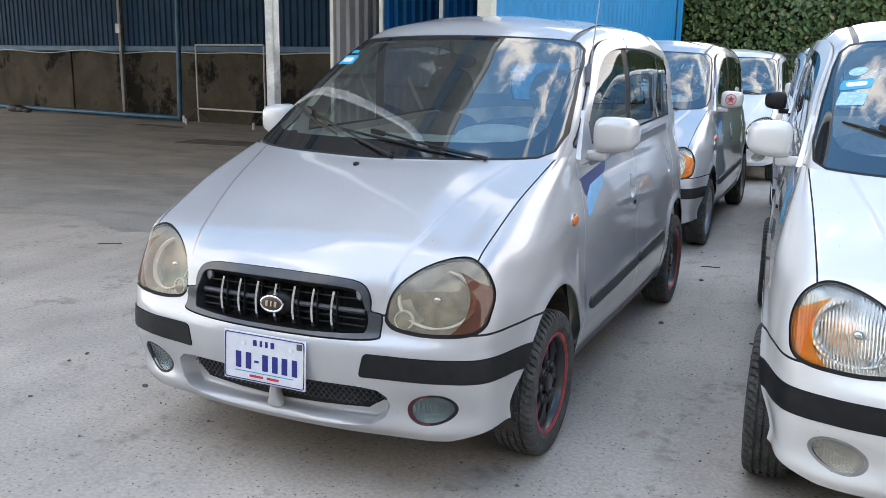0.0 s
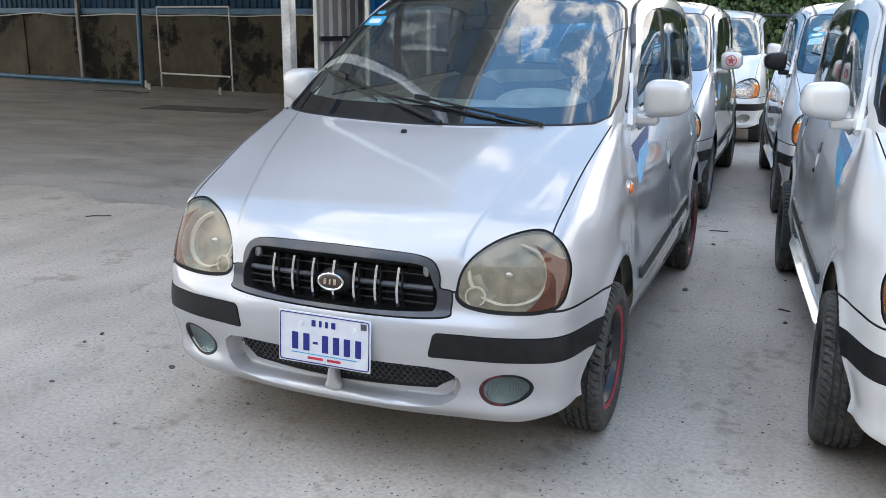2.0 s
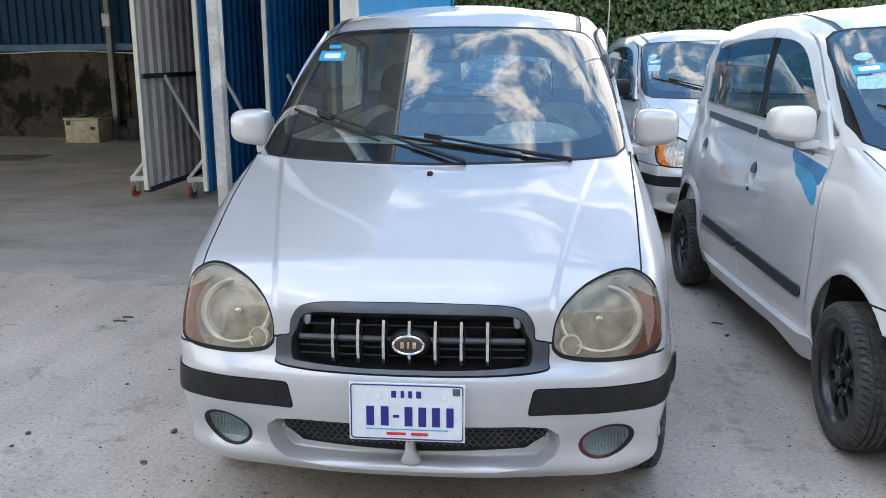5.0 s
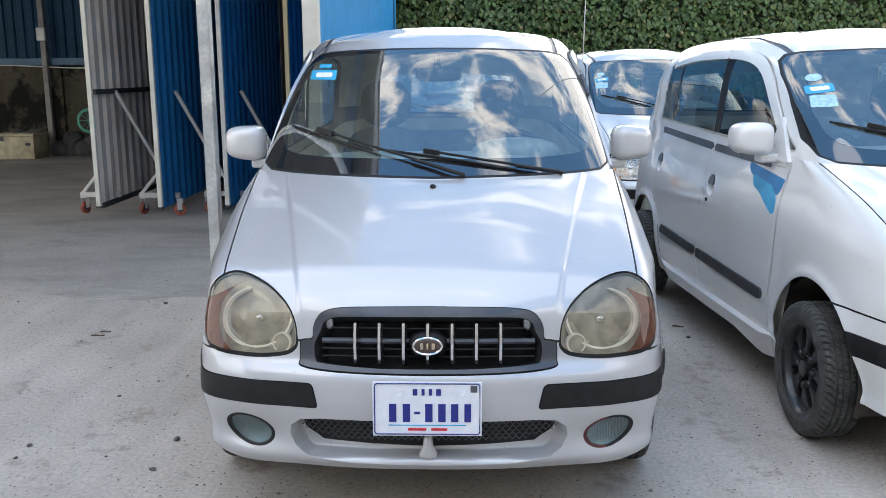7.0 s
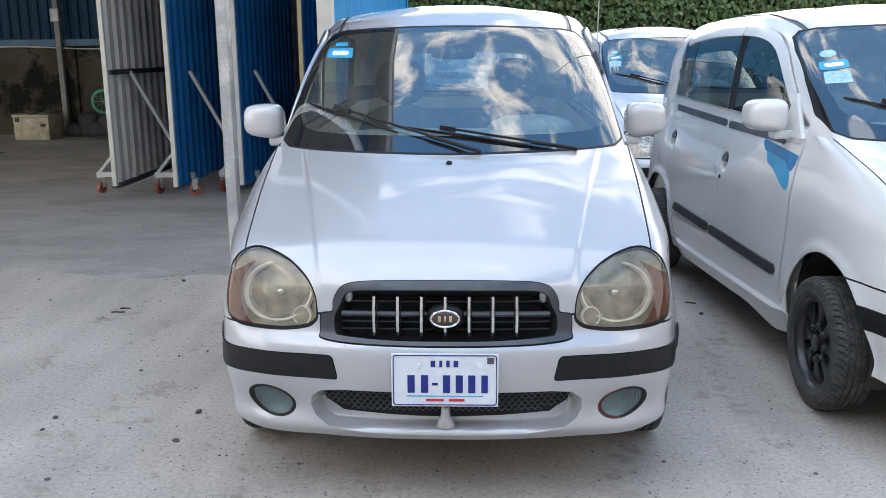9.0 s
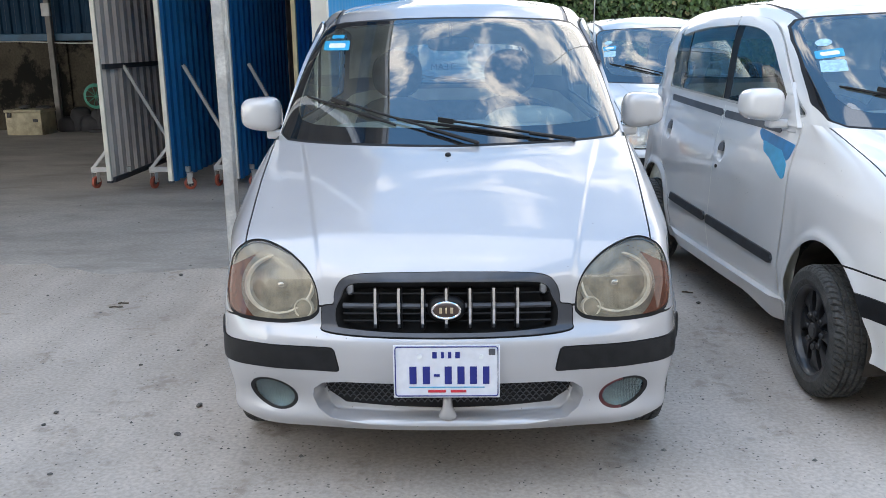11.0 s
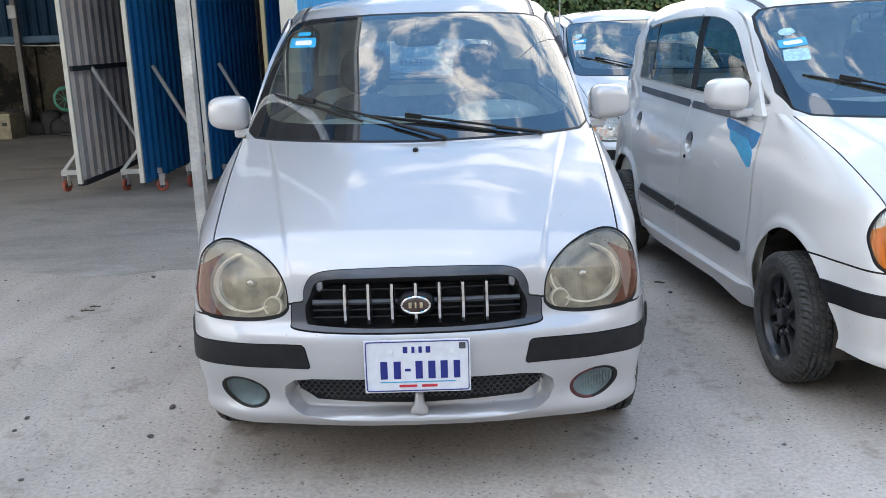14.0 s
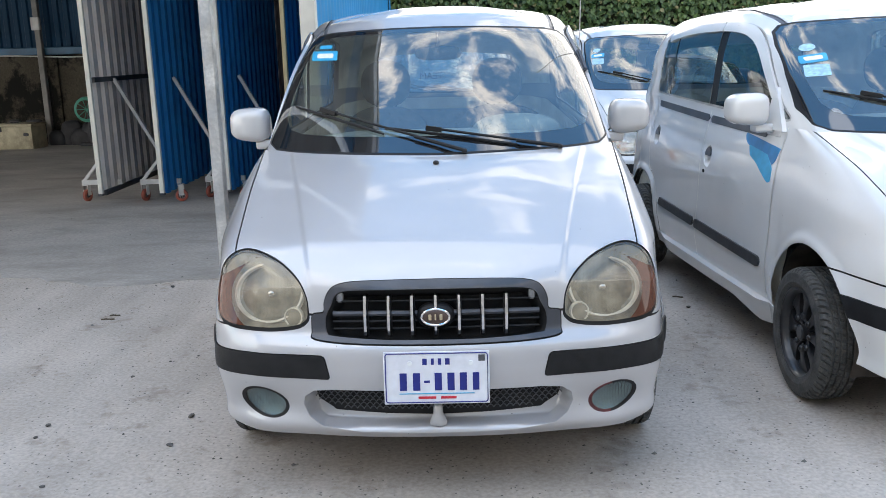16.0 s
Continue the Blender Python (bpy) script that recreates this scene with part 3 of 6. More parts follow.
    SHAPE["fog_lens"] = push(fog_lens, -.006)
    SHAPE["fog_back"] = push(fog_lens, -.006 - .03 * smooth(0, .03, -fog(*fog_lens[0][:, :3].T)))

    def strip(x, y, z):
        a, b = np.abs(z - .455) - .0385 + .012, (.343 + (z - .455) * .22) - x + .012
        f = np.hypot(np.maximum(a, 0), np.maximum(b, 0)) + np.minimum(np.maximum(a, b), 0) - .012
        return np.where(y < .62, f, 1.0)

    strip_piece, band, body = split(body, strip, .0015)
    gaps.append(band)
    SHAPE["bumper_strip"] = shell(strip_piece, .0032)

    def bumper(x, y, z):
        return np.where(y < .7, z - (.612 - .040 * smooth(.41, .67, x)), 1.0)

    piece, band, body = split(body, bumper, .0035)
    gaps.append(band)
    SHAPE["bumper"] = both(piece)

    def hood(x, y, z):
        return np.where((y < .99) & (z > .58), x - (.656 + .042 * (y - .216)), 1.0)

    piece, band, body = split(body, hood)
    gaps.append(band)
    SHAPE["hood"] = both(piece)

    def sill(x, y, z):
        return np.where((y > .8) & (y < 2.75), z - .262, 1.0)

    piece, band, body = split(body, sill)
    gaps.append(band)
    SHAPE["sill"] = piece
    piece, band, body = split(body, lambda x, y, z: y - 1.06 - .02 * (z - .6))
    gaps.append(band)
    SHAPE["fender"] = piece

    def cup(y0, z0):
        return lambda x, y, z: np.where(x > .5, (np.hypot((y - y0) / .048, (z - z0) / .062) - 1) * .05, 1.0)

    front, band, body = split(body, lambda x, y, z: y - 1.96 - .04 * (z - .6))
    gaps.append(band)
    rear, band, body = split(body, lambda x, y, z: np.maximum(y - 2.90 + .25 * np.maximum(0, .75 - z), ARCH + .055 - np.hypot(y - ARCH_R, z - ARCH_Z)))
    gaps.append(band)
    SHAPE["quarter"] = body
    for name, door, y0, z0 in (("front", front, 1.872, .832), ("rear", rear, 2.790, .862)):
        dish, skin = cut(door, cup(y0, z0)(*door[0][:, :3].T))
        f = cup(y0, z0)(*dish[0][:, :3].T)
        SHAPE[name + "_door"] = join(skin, renorm(push(dish, -.030 * smooth(0, .022, -f))))
        flap = cut(dish, np.maximum(cup(y0, z0)(*dish[0][:, :3].T) + .008, z0 + .004 - dish[0][:, 2]))[0]
        SHAPE[name + "_handle"] = shell(push(flap, -.002), .006)
    pieces = [push(p, -.005) for g in gaps for p in islands(g)]
    for k, g in enumerate(pieces):
        SHAPE["gap_%d" % k] = g
    SHAPE["gap_count"] = len(pieces)

    # rubbing strips, waist strips and decals lie on the hull
    hull = SHAPE["hull"]
    y, z = hull[0][:, 1], hull[0][:, 2]

    def patch(f, d):
        return shell(cut(hull, np.where(hull[0][:, 0] > .5, f, 1.0))[0], d)

    line = .436 + (y - 1.08) * .026
    SHAPE["rub_front"] = patch(np.maximum(np.abs(z - line) - .024, np.abs(y - 1.53) - .425), .011)
    SHAPE["rub_rear"] = patch(np.maximum(np.abs(z - line) - .024, np.maximum(1.985 - y, y - 2.66 + (z - .4) * .8)), .011)
    low = np.interp(y, (1.0, 1.9, 2.9), (1.016, 1.036, 1.072))
    SHAPE["waist_front"] = patch(np.maximum(np.abs(z - low + .014) - .019, np.abs(y - 1.60) - .355), .003)
    SHAPE["waist_rear"] = patch(np.maximum(np.abs(z - low + .014) - .019, np.abs(y - 2.42) - .44), .003)
    SHAPE["decal_navy"] = patch(within([(1.48, .996), (1.075, .955), (1.105, .872), (1.18, .915), (1.36, .930), (1.44, .950)], y, z), .0015)
    SHAPE["decal_sky"] = patch(within([(1.40, .944), (1.18, .918), (1.108, .866), (1.098, .800), (1.135, .800), (1.28, .872), (1.36, .895)], y, z), .0022)
    strip_low = cut(hull, np.where(hull[0][:, 0] > .5, np.maximum(z - .275, np.abs(y - 1.82) - .85), 1.0))[0]
    ys = strip_low[0][:, 1]
    SHAPE["skirt"] = shell(strip_low, .002 + .028 * smooth(.97, 1.12, ys) * (1 - smooth(2.42, 2.67, ys)))
    # its front end hangs lower
    low_v = SHAPE["skirt"][0]
    low_v[:, 2] -= .030 * (1 - smooth(.205, .25, low_v[:, 2])) * (1 - smooth(1.1, 1.5, low_v[:, 1]))
    back = cut(hull, np.where((y > .95), -1.0, 1.0))[0]
    SHAPE["lining"] = both(push(back, -.045))


def shape_cabin():
    """The glasshouse and the roof."""
    rings = [
        [(0, .62, 1.03), (.2, .632, 1.032), (.4, .68, 1.038), (.59, .78, 1.045), (.672, .865, 1.047), (.688, .95, 1.047), (.695, 1.06, 1.05), (.70, 1.9, 1.065), (.700, 2.75, 1.09), (.692, 3.18, 1.10), (.62, 3.40, 1.10), (.31, 3.47, 1.10), (0, 3.48, 1.10)],
        [(0, .90, 1.215), (.2, .908, 1.214), (.4, .948, 1.212), (.575, 1.03, 1.21), (.648, 1.11, 1.205), (.662, 1.19, 1.2), (.675, 1.32, 1.195), (.688, 1.9, 1.2), (.686, 2.76, 1.21), (.674, 3.15, 1.21), (.60, 3.36, 1.21), (.30, 3.42, 1.21), (0, 3.43, 1.21)],
        [(0, 1.20, 1.395), (.2, 1.208, 1.393), (.38, 1.245, 1.39), (.54, 1.32, 1.384), (.612, 1.395, 1.376), (.630, 1.47, 1.37), (.652, 1.58, 1.37), (.672, 1.9, 1.38), (.668, 2.78, 1.385), (.657, 3.10, 1.385), (.58, 3.30, 1.38), (.29, 3.35, 1.38), (0, 3.36, 1.38)],
        [(0, 1.43, 1.522), (.2, 1.438, 1.520), (.36, 1.47, 1.514), (.49, 1.53, 1.505), (.558, 1.59, 1.494), (.582, 1.65, 1.490), (.612, 1.74, 1.492), (.642, 1.95, 1.500), (.636, 2.74, 1.500), (.612, 3.02, 1.495), (.51, 3.19, 1.49), (.25, 3.24, 1.49), (0, 3.25, 1.49)],
        [(0, 1.53, 1.568), (.2, 1.536, 1.566), (.34, 1.56, 1.559), (.455, 1.61, 1.548), (.515, 1.67, 1.541), (.538, 1.72, 1.540), (.572, 1.80, 1.545), (.602, 1.98, 1.552), (.596, 2.70, 1.552), (.57, 2.93, 1.545), (.475, 3.08, 1.54), (.235, 3.13, 1.54), (0, 3.14, 1.54)],
        [(0, 1.70, 1.606), (.19, 1.705, 1.604), (.3, 1.73, 1.597), (.38, 1.77, 1.588), (.42, 1.81, 1.583), (.44, 1.85, 1.580), (.48, 1.92, 1.586), (.505, 2.05, 1.590), (.50, 2.58, 1.590), (.46, 2.76, 1.586), (.38, 2.86, 1.584), (.19, 2.90, 1.586), (0, 2.91, 1.587)],
        [(0, 2.03, 1.634), (.05, 2.032, 1.633), (.08, 2.04, 1.632), (.10, 2.06, 1.631), (.11, 2.09, 1.630), (.115, 2.12, 1.630), (.12, 2.16, 1.630), (.12, 2.22, 1.629), (.115, 2.32, 1.628), (.10, 2.36, 1.627), (.08, 2.39, 1.627), (.04, 2.40, 1.627), (0, 2.40, 1.627)],
        [(0, 2.19, 1.6345)] * 6 + [(0, 2.2, 1.6345)] * 7,
    ]
    body = facing_out(grid_mesh(loft(rings, 124, 289)))
    SHAPE["cabin_hull"] = body
    V = body[0]
    bad = np.linalg.norm(V[:, 3:], axis=1) < .5
    V[bad, 3:] = (0, 0, 1)
    V[(V[:, 2] > 1.6) & (V[:, 5] < .5), 3:] = (0, 0, 1)
    gaps = []
    pane_out = [(-.1, 1.040), (.3, 1.047), (.53, 1.051), (.628, 1.055), (.667, 1.074), (.669, 1.13), (.641, 1.27), (.606, 1.40), (.580, 1.462), (.546, 1.491), (.485, 1.503), (.36, 1.509), (.2, 1.515), (-.1, 1.518)]
    pane_in = [(-.1, 1.100), (.4, 1.103), (.53, 1.110), (.585, 1.124), (.609, 1.160), (.606, 1.24), (.580, 1.37), (.553, 1.447), (.519, 1.475), (.44, 1.487), (.3, 1.494), (-.1, 1.500)]
    glass, band, body = split(body, lambda x, y, z: np.where(y < 1.9, within(pane_out, x, z), 1.0), .0038)
    SHAPE["glass_seal"] = both(band)
    clear, border = cut(glass, within(pane_in, glass[0][:, 0], glass[0][:, 2]))
    SHAPE["windscreen"] = both(clear)
    SHAPE["windscreen_border"] = both(border)
    opening = outline([(1.085, 1.078), (1.45, 1.082), (1.9, 1.090), (2.4, 1.106), (2.88, 1.122), (2.93, 1.150), (2.90, 1.36), (2.84, 1.458), (2.5, 1.502), (2.1, 1.513), (1.82, 1.506), (1.64, 1.468), (1.49, 1.39), (1.34, 1.275), (1.18, 1.143)], 120)

    def side(x, y, z):
        return np.where(x > .48, within(opening, y, z), 1.0)

    whole = body
    glass, band, body = split(body, side, .006)
    gaps.append(band)
    y, z = whole[0][:, 1], whole[0][:, 2]
    f = side(*whole[0][:, :3].T)
    brow = np.maximum(np.abs(f + .019) - .021, np.maximum(1.16 - z, y - 2.80))
    SHAPE["door_seal"] = shell(cut(whole, np.maximum(np.abs(f - .0070) - .0022, 1.12 - z))[0], .003)
    for name, g in (("brow_front", np.maximum(brow, y - 1.953)), ("brow_rear", np.maximum(brow, 1.959 - y))):
        SHAPE[name] = shell(push(cut(whole, g)[0], .006), .010)

    def post(y0, w):
        return lambda x, y, z: np.abs(y - y0 + (z - 1.1) * .12) - w

    pillar, glass = cut(glass, post(1.985, .045)(*glass[0][:, :3].T))
    divider, glass = cut(glass, post(2.71, .016)(*glass[0][:, :3].T))
    SHAPE["window_post"], SHAPE["window_divider"] = push(pillar, -.003), push(divider, -.003)
    y = glass[0][:, 1]
    SHAPE["front_pane"], rest = cut(glass, y - 1.955)
    SHAPE["rear_pane"], SHAPE["quarter_pane"] = cut(rest, rest[0][:, 1] - 2.69)
    tail = outline([(-.2, 1.155), (.38, 1.155), (.45, 1.18), (.44, 1.33), (.38, 1.40), (-.2, 1.415), (-.3, 1.3)])
    pane_r, band, body = split(body, lambda x, y, z: np.where(y > 2.85, within(tail, x, z), 1.0), .005)
    gaps.append(band)
    SHAPE["rear_glass"] = both(pane_r)
    channel, body = cut(body, np.where((body[0][:, 2] > 1.47) & (body[0][:, 1] < 2.95), np.abs(body[0][:, 0] - .512 - .02 * np.cos((body[0][:, 1] - 2.2) * 1.6)) - .011, 1.0))
    SHAPE["roof_channel"] = push(channel, -.004)
    SHAPE["roof"] = both(body)
    SHAPE["side_gap"], SHAPE["tail_gap"] = push(gaps[0], -.004), push(gaps[1], -.004)
    inner = cut(body, np.where(body[0][:, 2] > 1.2, -1.0, 1.0))[0]
    SHAPE["headliner"] = both(push(inner, -.03))


def shape_lamps():
    lens = SHAPE["lens_all"]
    x, z = lens[0][:, 0], lens[0][:, 2]
    f = np.maximum(np.maximum(.118 - np.hypot((x - .532) / 1.08, z - .662), .565 - x), z - .715 + (x - .7) * .5)
    amber, clear = cut(lens, f)
    SHAPE["amber_lens"], SHAPE["lens"] = push(amber, .001), push(clear, .001)
    d = -within(SHAPE["lamp_outline"], x, z)
    SHAPE["lamp_bowl"] = push(lens, -.010 - .055 * smooth(0, .045, d))


shape_lower()
shape_cabin()
shape_lamps()
DATA = {}


def data(name, side=1):
    """Mesh data of a shape; side -1 gives it on the other flank."""
    key = (name, side)
    if key not in DATA:
        DATA[key] = to_data(name, SHAPE[name] if side > 0 else flip(SHAPE[name]))
    return DATA[key]


def made(name, build, smooth_shade=True):
    """Mesh data that is built once and shared."""
    if name not in DATA:
        bm = bmesh.new()
        build(bm)
        DATA[name] = from_bm(name, bm, smooth_shade)
    return DATA[name]


def surface(hull, axis, a, b):
    """The place and normal of a hull where the other two coordinates are a and b."""
    V = SHAPE[hull][0]
    other = [k for k in range(3) if k != axis]
    d = np.hypot(V[:, other[0]] - a, V[:, other[1]] - b)
    if axis == 1:
        d = d + np.where(V[:, 1] > 2.0, 9, 0)
    k = np.argsort(d)[:3]
    w = 1 / (d[k] + 1e-5)
    q = (V[k] * w[:, None]).sum(axis=0) / w.sum()
    return Vector(q[:3]), Vector(q[3:]).normalized()


def tyre_mesh(bm):
    """A road tyre with four grooves, shoulder blocks and side walls, about the x axis; the outer side is +x."""
    prof = [(.168, -.066), (.176, -.078), (.205, -.086), (.238, -.084), (.256, -.076), (.263, -.064)]
    for gx in (-.040, -.014, .014, .040):
        prof += [(.2675, gx - .0055), (.257, gx - .0045), (.257, gx + .0045), (.2675, gx + .0055)]
    prof += [(.263, .064), (.256, .076), (.238, .084), (.205, .086), (.195, .0875), (.190, .0855), (.176, .078), (.168, .066)]
    prof = [(r + .014 if r < .19 else .204 + (r - .19) * .85, x * .92) for r, x in prof]
    rings, n = [], 300
    for k in range(n):
        a = 2 * math.pi * k / n
        ring_v = []
        for r, x in prof:
            rr = r - (.011 if k % 5 == 0 and .257 < r and abs(x) > .045 else 0) - (.005 if k % 5 == 3 and .264 < r and abs(x) < .045 else 0)
            ring_v.append(bm.verts.new((x, rr * math.cos(a + x * 1.2), rr * math.sin(a + x * 1.2))))
        rings.append(ring_v)
    for k in range(n):
        A, B = rings[k], rings[(k + 1) % n]
        for j in range(len(prof) - 1):
            bm.faces.new((A[j], A[j + 1], B[j + 1], B[j]))


def spoke_mesh(bm):
    # a pressed steel spoke that flares to the rim, with a lump at its root
    rows = []
    for r, w, x in ((.046, .016, .030), (.070, .016, .036), (.095, .018, .034), (.124, .027, .031), (.150, .046, .028), (.169, .063, .024)):
        rows.append([bm.verts.new(p) for p in ((x - .022, -w, r), (x - .004, -w, r), (x, -w * .6, r), (x, w * .6, r), (x - .004, w, r), (x - .022, w, r))])
    for A, B in zip(rows, rows[1:]):
        for j in range(5):
            bm.faces.new((A[j], A[j + 1], B[j + 1], B[j]))
    blob(bm, (.012, .013, .015), (.034, 0, .070), 2.4, None, 12, 8)


def lip_mesh(bm):
    lathe(bm, [(.173, .0655), (.180, .0725), (.189, .0705), (.189, .066)], 56)


def bolt_mesh(bm):
    rod(bm, (.012, .045, 0), (.027, .045, 0), .008, 6)


def barrel_mesh(bm):
    lathe(bm, [(.182, -.062), (.163, -.05), (.163, .02), (.169, .058), (.178, .068)], 48)


def brake_mesh(bm):
    lathe(bm, [(.0005, -.022), (.10, -.022), (.105, -.03), (.16, -.03)], 28)


def hub_mesh(bm):
    lathe(bm, [(.0005, .050), (.026, .050), (.033, .044), (.036, .02), (.060, .012), (.062, -.01)], 28)


def arch_liner(bm):
    """The inside of a wheel arch."""
    n = 20
    rows = []
    for x in (.36, .74):
        rows.append([bm.verts.new((x, ARCH * 1.01 * math.cos(math.pi * k / n * 1.25 - .39), ARCH * 1.01 * math.sin(math.pi * k / n * 1.25 - .39))) for k in range(n + 1)])
    for k in range(n):
        bm.faces.new((rows[0][k], rows[0][k + 1], rows[1][k + 1], rows[1][k]))
    bm.faces.new(rows[0])


def mirror_shell(bm):
    """A rounded door mirror, wider than high, with its flat face to the rear."""
    geo = blob(bm, (.086, .080, .074), (.006, 0, .006), 3.6, None, 32, 18)
    for v in geo:
        if v.co.y > .03:
            v.co.y = .03 + (v.co.y - .03) * .25
        out = (v.co.x + .08) / .172
        # square towards the door, rounded and drawn up at the outer end
        v.co.z *= 1.03 - (.26 if v.co.z < 0 else .12) * max(0, out) ** 1.6
        v.co.y += .030 * max(0, out) ** 2


def mirror_glass(bm):
    blob(bm, (.082, .004, .062), (0, .040, 0), 4.0, None, 24, 8)


def mirror_foot(bm):
    geo = box(bm, (.098, .074, .040), (-.070, -.004, -.078), .012, None, 3)
    geo2 = box(bm, (.020, .15, .060), (-.118, -.04, -.086), .010, None, 3)
    for v in geo2:
        v.co.x += (v.co.z + .086) * -.25


def sail_mesh(bm):
    """The triangular panel between mirror and pillar."""
    a = [bm.verts.new(p) for p in ((0, -.125, -.11), (0, .075, -.11), (0, .065, .055), (0, .045, .075))]
    bm.faces.new(a)
    r = bmesh.ops.extrude_face_region(bm, geom=bm.faces[:])
    for g in r["geom"]:
        if isinstance(g, bmesh.types.BMVert):
            g.co.x -= .02
    for v in bm.verts:
        v.co.x -= (v.co.z + .11) * .22


def lamp_ring(bm):
    lathe(bm, [(.093, .004), (.096, -.007), (.102, -.008), (.105, .004)], 44, Matrix.Rotation(radians(90), 4, 'Z'))


def lamp_cup(bm):
    """The round reflector of a head lamp, opening towards -y."""
    prof = [(.096, .006), (.085, .020), (.06, .036), (.03, .046), (.018, .047)]
    lathe(bm, prof, 36, Matrix.Rotation(radians(90), 4, 'Z'))


def lamp_bulb(bm):
    blob(bm, (.014, .022, .014), (0, .02, 0), 2.2, None, 14, 8)


def small_cup(bm):
    lathe(bm, [(.028, .0), (.026, -.010), (.022, -.011), (.012, -.013), (.0005, -.014)], 24, Matrix.Rotation(radians(90), 4, 'Z'))


def small_ring(bm):
    lathe(bm, [(.026, .0), (.027, -.013), (.031, -.013), (.033, .0)], 28, Matrix.Rotation(radians(90), 4, 'Z'))


def fin_mesh(bm):
    """One upright grille fin, proud and slightly bowed."""
    rows = []
    for k in range(9):
        t = k / 8
        z = -.062 + .124 * t
        y = -.012 * math.sin(math.pi * t) + .004
        rows.append([bm.verts.new((x, y + dy, z)) for x, dy in ((-.006, .03), (-.006, 0), (-.004, -.006), (.004, -.006), (.006, 0), (.006, .03))])
    for A, B in zip(rows, rows[1:]):
        for j in range(5):
            bm.faces.new((A[j], A[j + 1], B[j + 1], B[j]))
    bm.faces.new(rows[0])
    bm.faces.new(rows[-1][::-1])


def fin_back(bm):
    """The black web behind a fin."""
    box(bm, (.016, .045, .135), (0, .024, 0), .005)


def badge_pod(bm):
    """The black oval housing that carries the badge."""
    geo = blob(bm, (.060, .030, .042), (0, .020, .004), 2.3, None, 26, 12)


def grille_bar(z, r):
    return lambda bm: tube(bm, [(x, .050 + .10 * x * x, z) for x in np.linspace(-.325, .325, 15)], r, 6)


def grille_clip(bm):
    blob(bm, (.012, .012, .022), (0, .066, .668), 3.0, None, 14, 8)


def badge_ring(bm):
    pts = [(.043 * math.cos(a), 0, .025 * math.sin(a)) for a in np.linspace(0, 2 * math.pi, 36, endpoint=False)]
    tube(bm, pts, .0042, 8, True)


def badge_field(bm):
    geo = blob(bm, (.041, .006, .023), (0, 0, 0), 2.0, None, 28, 10)


def badge_marks(bm):
    """Three plain upright marks on the badge."""
    for x, w in ((-.017, .009), (0, .005), (.017, .009)):
        box(bm, (w, .004, .018), (x, -.006, 0), .001)


def intake_mesh(bm):
    """Honeycomb bars across the air intake."""
    w, h = .021, .0125
    back = np.array([v[:3] for v in SHAPE["intake_back"][0]])
    for j in range(-2, 9):
        for i in range(-21, 22):
            cx, cz = i * w + (w / 2 if j % 2 else 0), .292 + j * h
            strip = back[np.abs(back[:, 0] - cx) < .018]
            if abs(cx) > .395 or cz - .007 < strip[:, 2].min() + .003 or cz + .010 > strip[:, 2].max():
                continue
            y = np.median(strip[np.argsort(np.abs(strip[:, 2] - cz))[:6], 1]) - .005
            for (ax, az), (bx, bz) in (((-.0105, .002), (-.0035, .0105)), ((-.0035, .0105), (.0035, .0105)), ((.0035, .0105), (.0105, .002))):
                a, b = Vector((cx + ax, y, cz + az - .004)), Vector((cx + bx, y, cz + bz - .004))
                n = (b - a).cross(Vector((0, 1, 0))).normalized() * .0013
                q = [bm.verts.new(p) for p in (a - n, b - n, b + n, a + n)]
                bm.faces.new(q)
                q2 = [bm.verts.new(p + Vector((0, .006, 0))) for p in (a - n, b - n, b + n, a + n)]
                for k in range(4):
                    bm.faces.new((q[k], q2[k], q2[(k + 1) % 4], q[(k + 1) % 4]))


def plate_body(bm):
    box(bm, (.326, .004, .168), (0, 0, 0), .0015)


def plate_edge(bm):
    c = [(-.157, -.078), (.157, -.078), (.157, .078), (-.157, .078)]
    pts = []
    for (x, z), (sx, sz) in zip(c, ((-1, -1), (1, -1), (1, 1), (-1, 1))):
        for k in range(5):
            a = math.atan2(sz, sx) - math.pi / 4 + k * math.pi / 8
            pts.append((x - sx * .008 + .008 * math.cos(a), -.0028, z - sz * .008 + .008 * math.sin(a)))
    tube(bm, pts, .0018, 6, True)


def bar_block(w, h):
    return lambda bm: box(bm, (w, .002, h), (0, 0, 0), .0005)


# plain bars that stand for the writing of the plate: x, height, width, tall
PLATE_BARS = {
    "figure_bar": (PLATE_BLUE, [(-.103, -.012, .022, .056), (-.062, -.012, .022, .056), (-.030, -.012, .018, .008), (.005, -.012, .022, .056), (.044, -.012, .022, .056), (.082, -.012, .022, .056), (.121, -.012, .020, .056)]),
    "script_bar": (PLATE_BLUE, [(-.036, .052, .014, .020), (-.012, .052, .009, .020), (.010, .052, .010, .020), (.034, .052, .014, .020)]),
    "rule": (CYAN, [(0, -.050, .232, .003)]),
    "word_bar": (PLATE_RED, [(-.030, -.063, .055, .008), (.036, -.063, .048, .008)]),
    "tag": (GREY_TRIM, [(.139, .062, .020, .020)]),
}


def plate_screw(bm):
    rod(bm, (0, -.006, 0), (0, .0, 0), .0075, 14)


def seat_cushion(bm):
    blob(bm, (.24, .25, .085), (0, 0, .48), 3.2, Matrix.Rotation(radians(6), 4, 'X'), 24, 12)


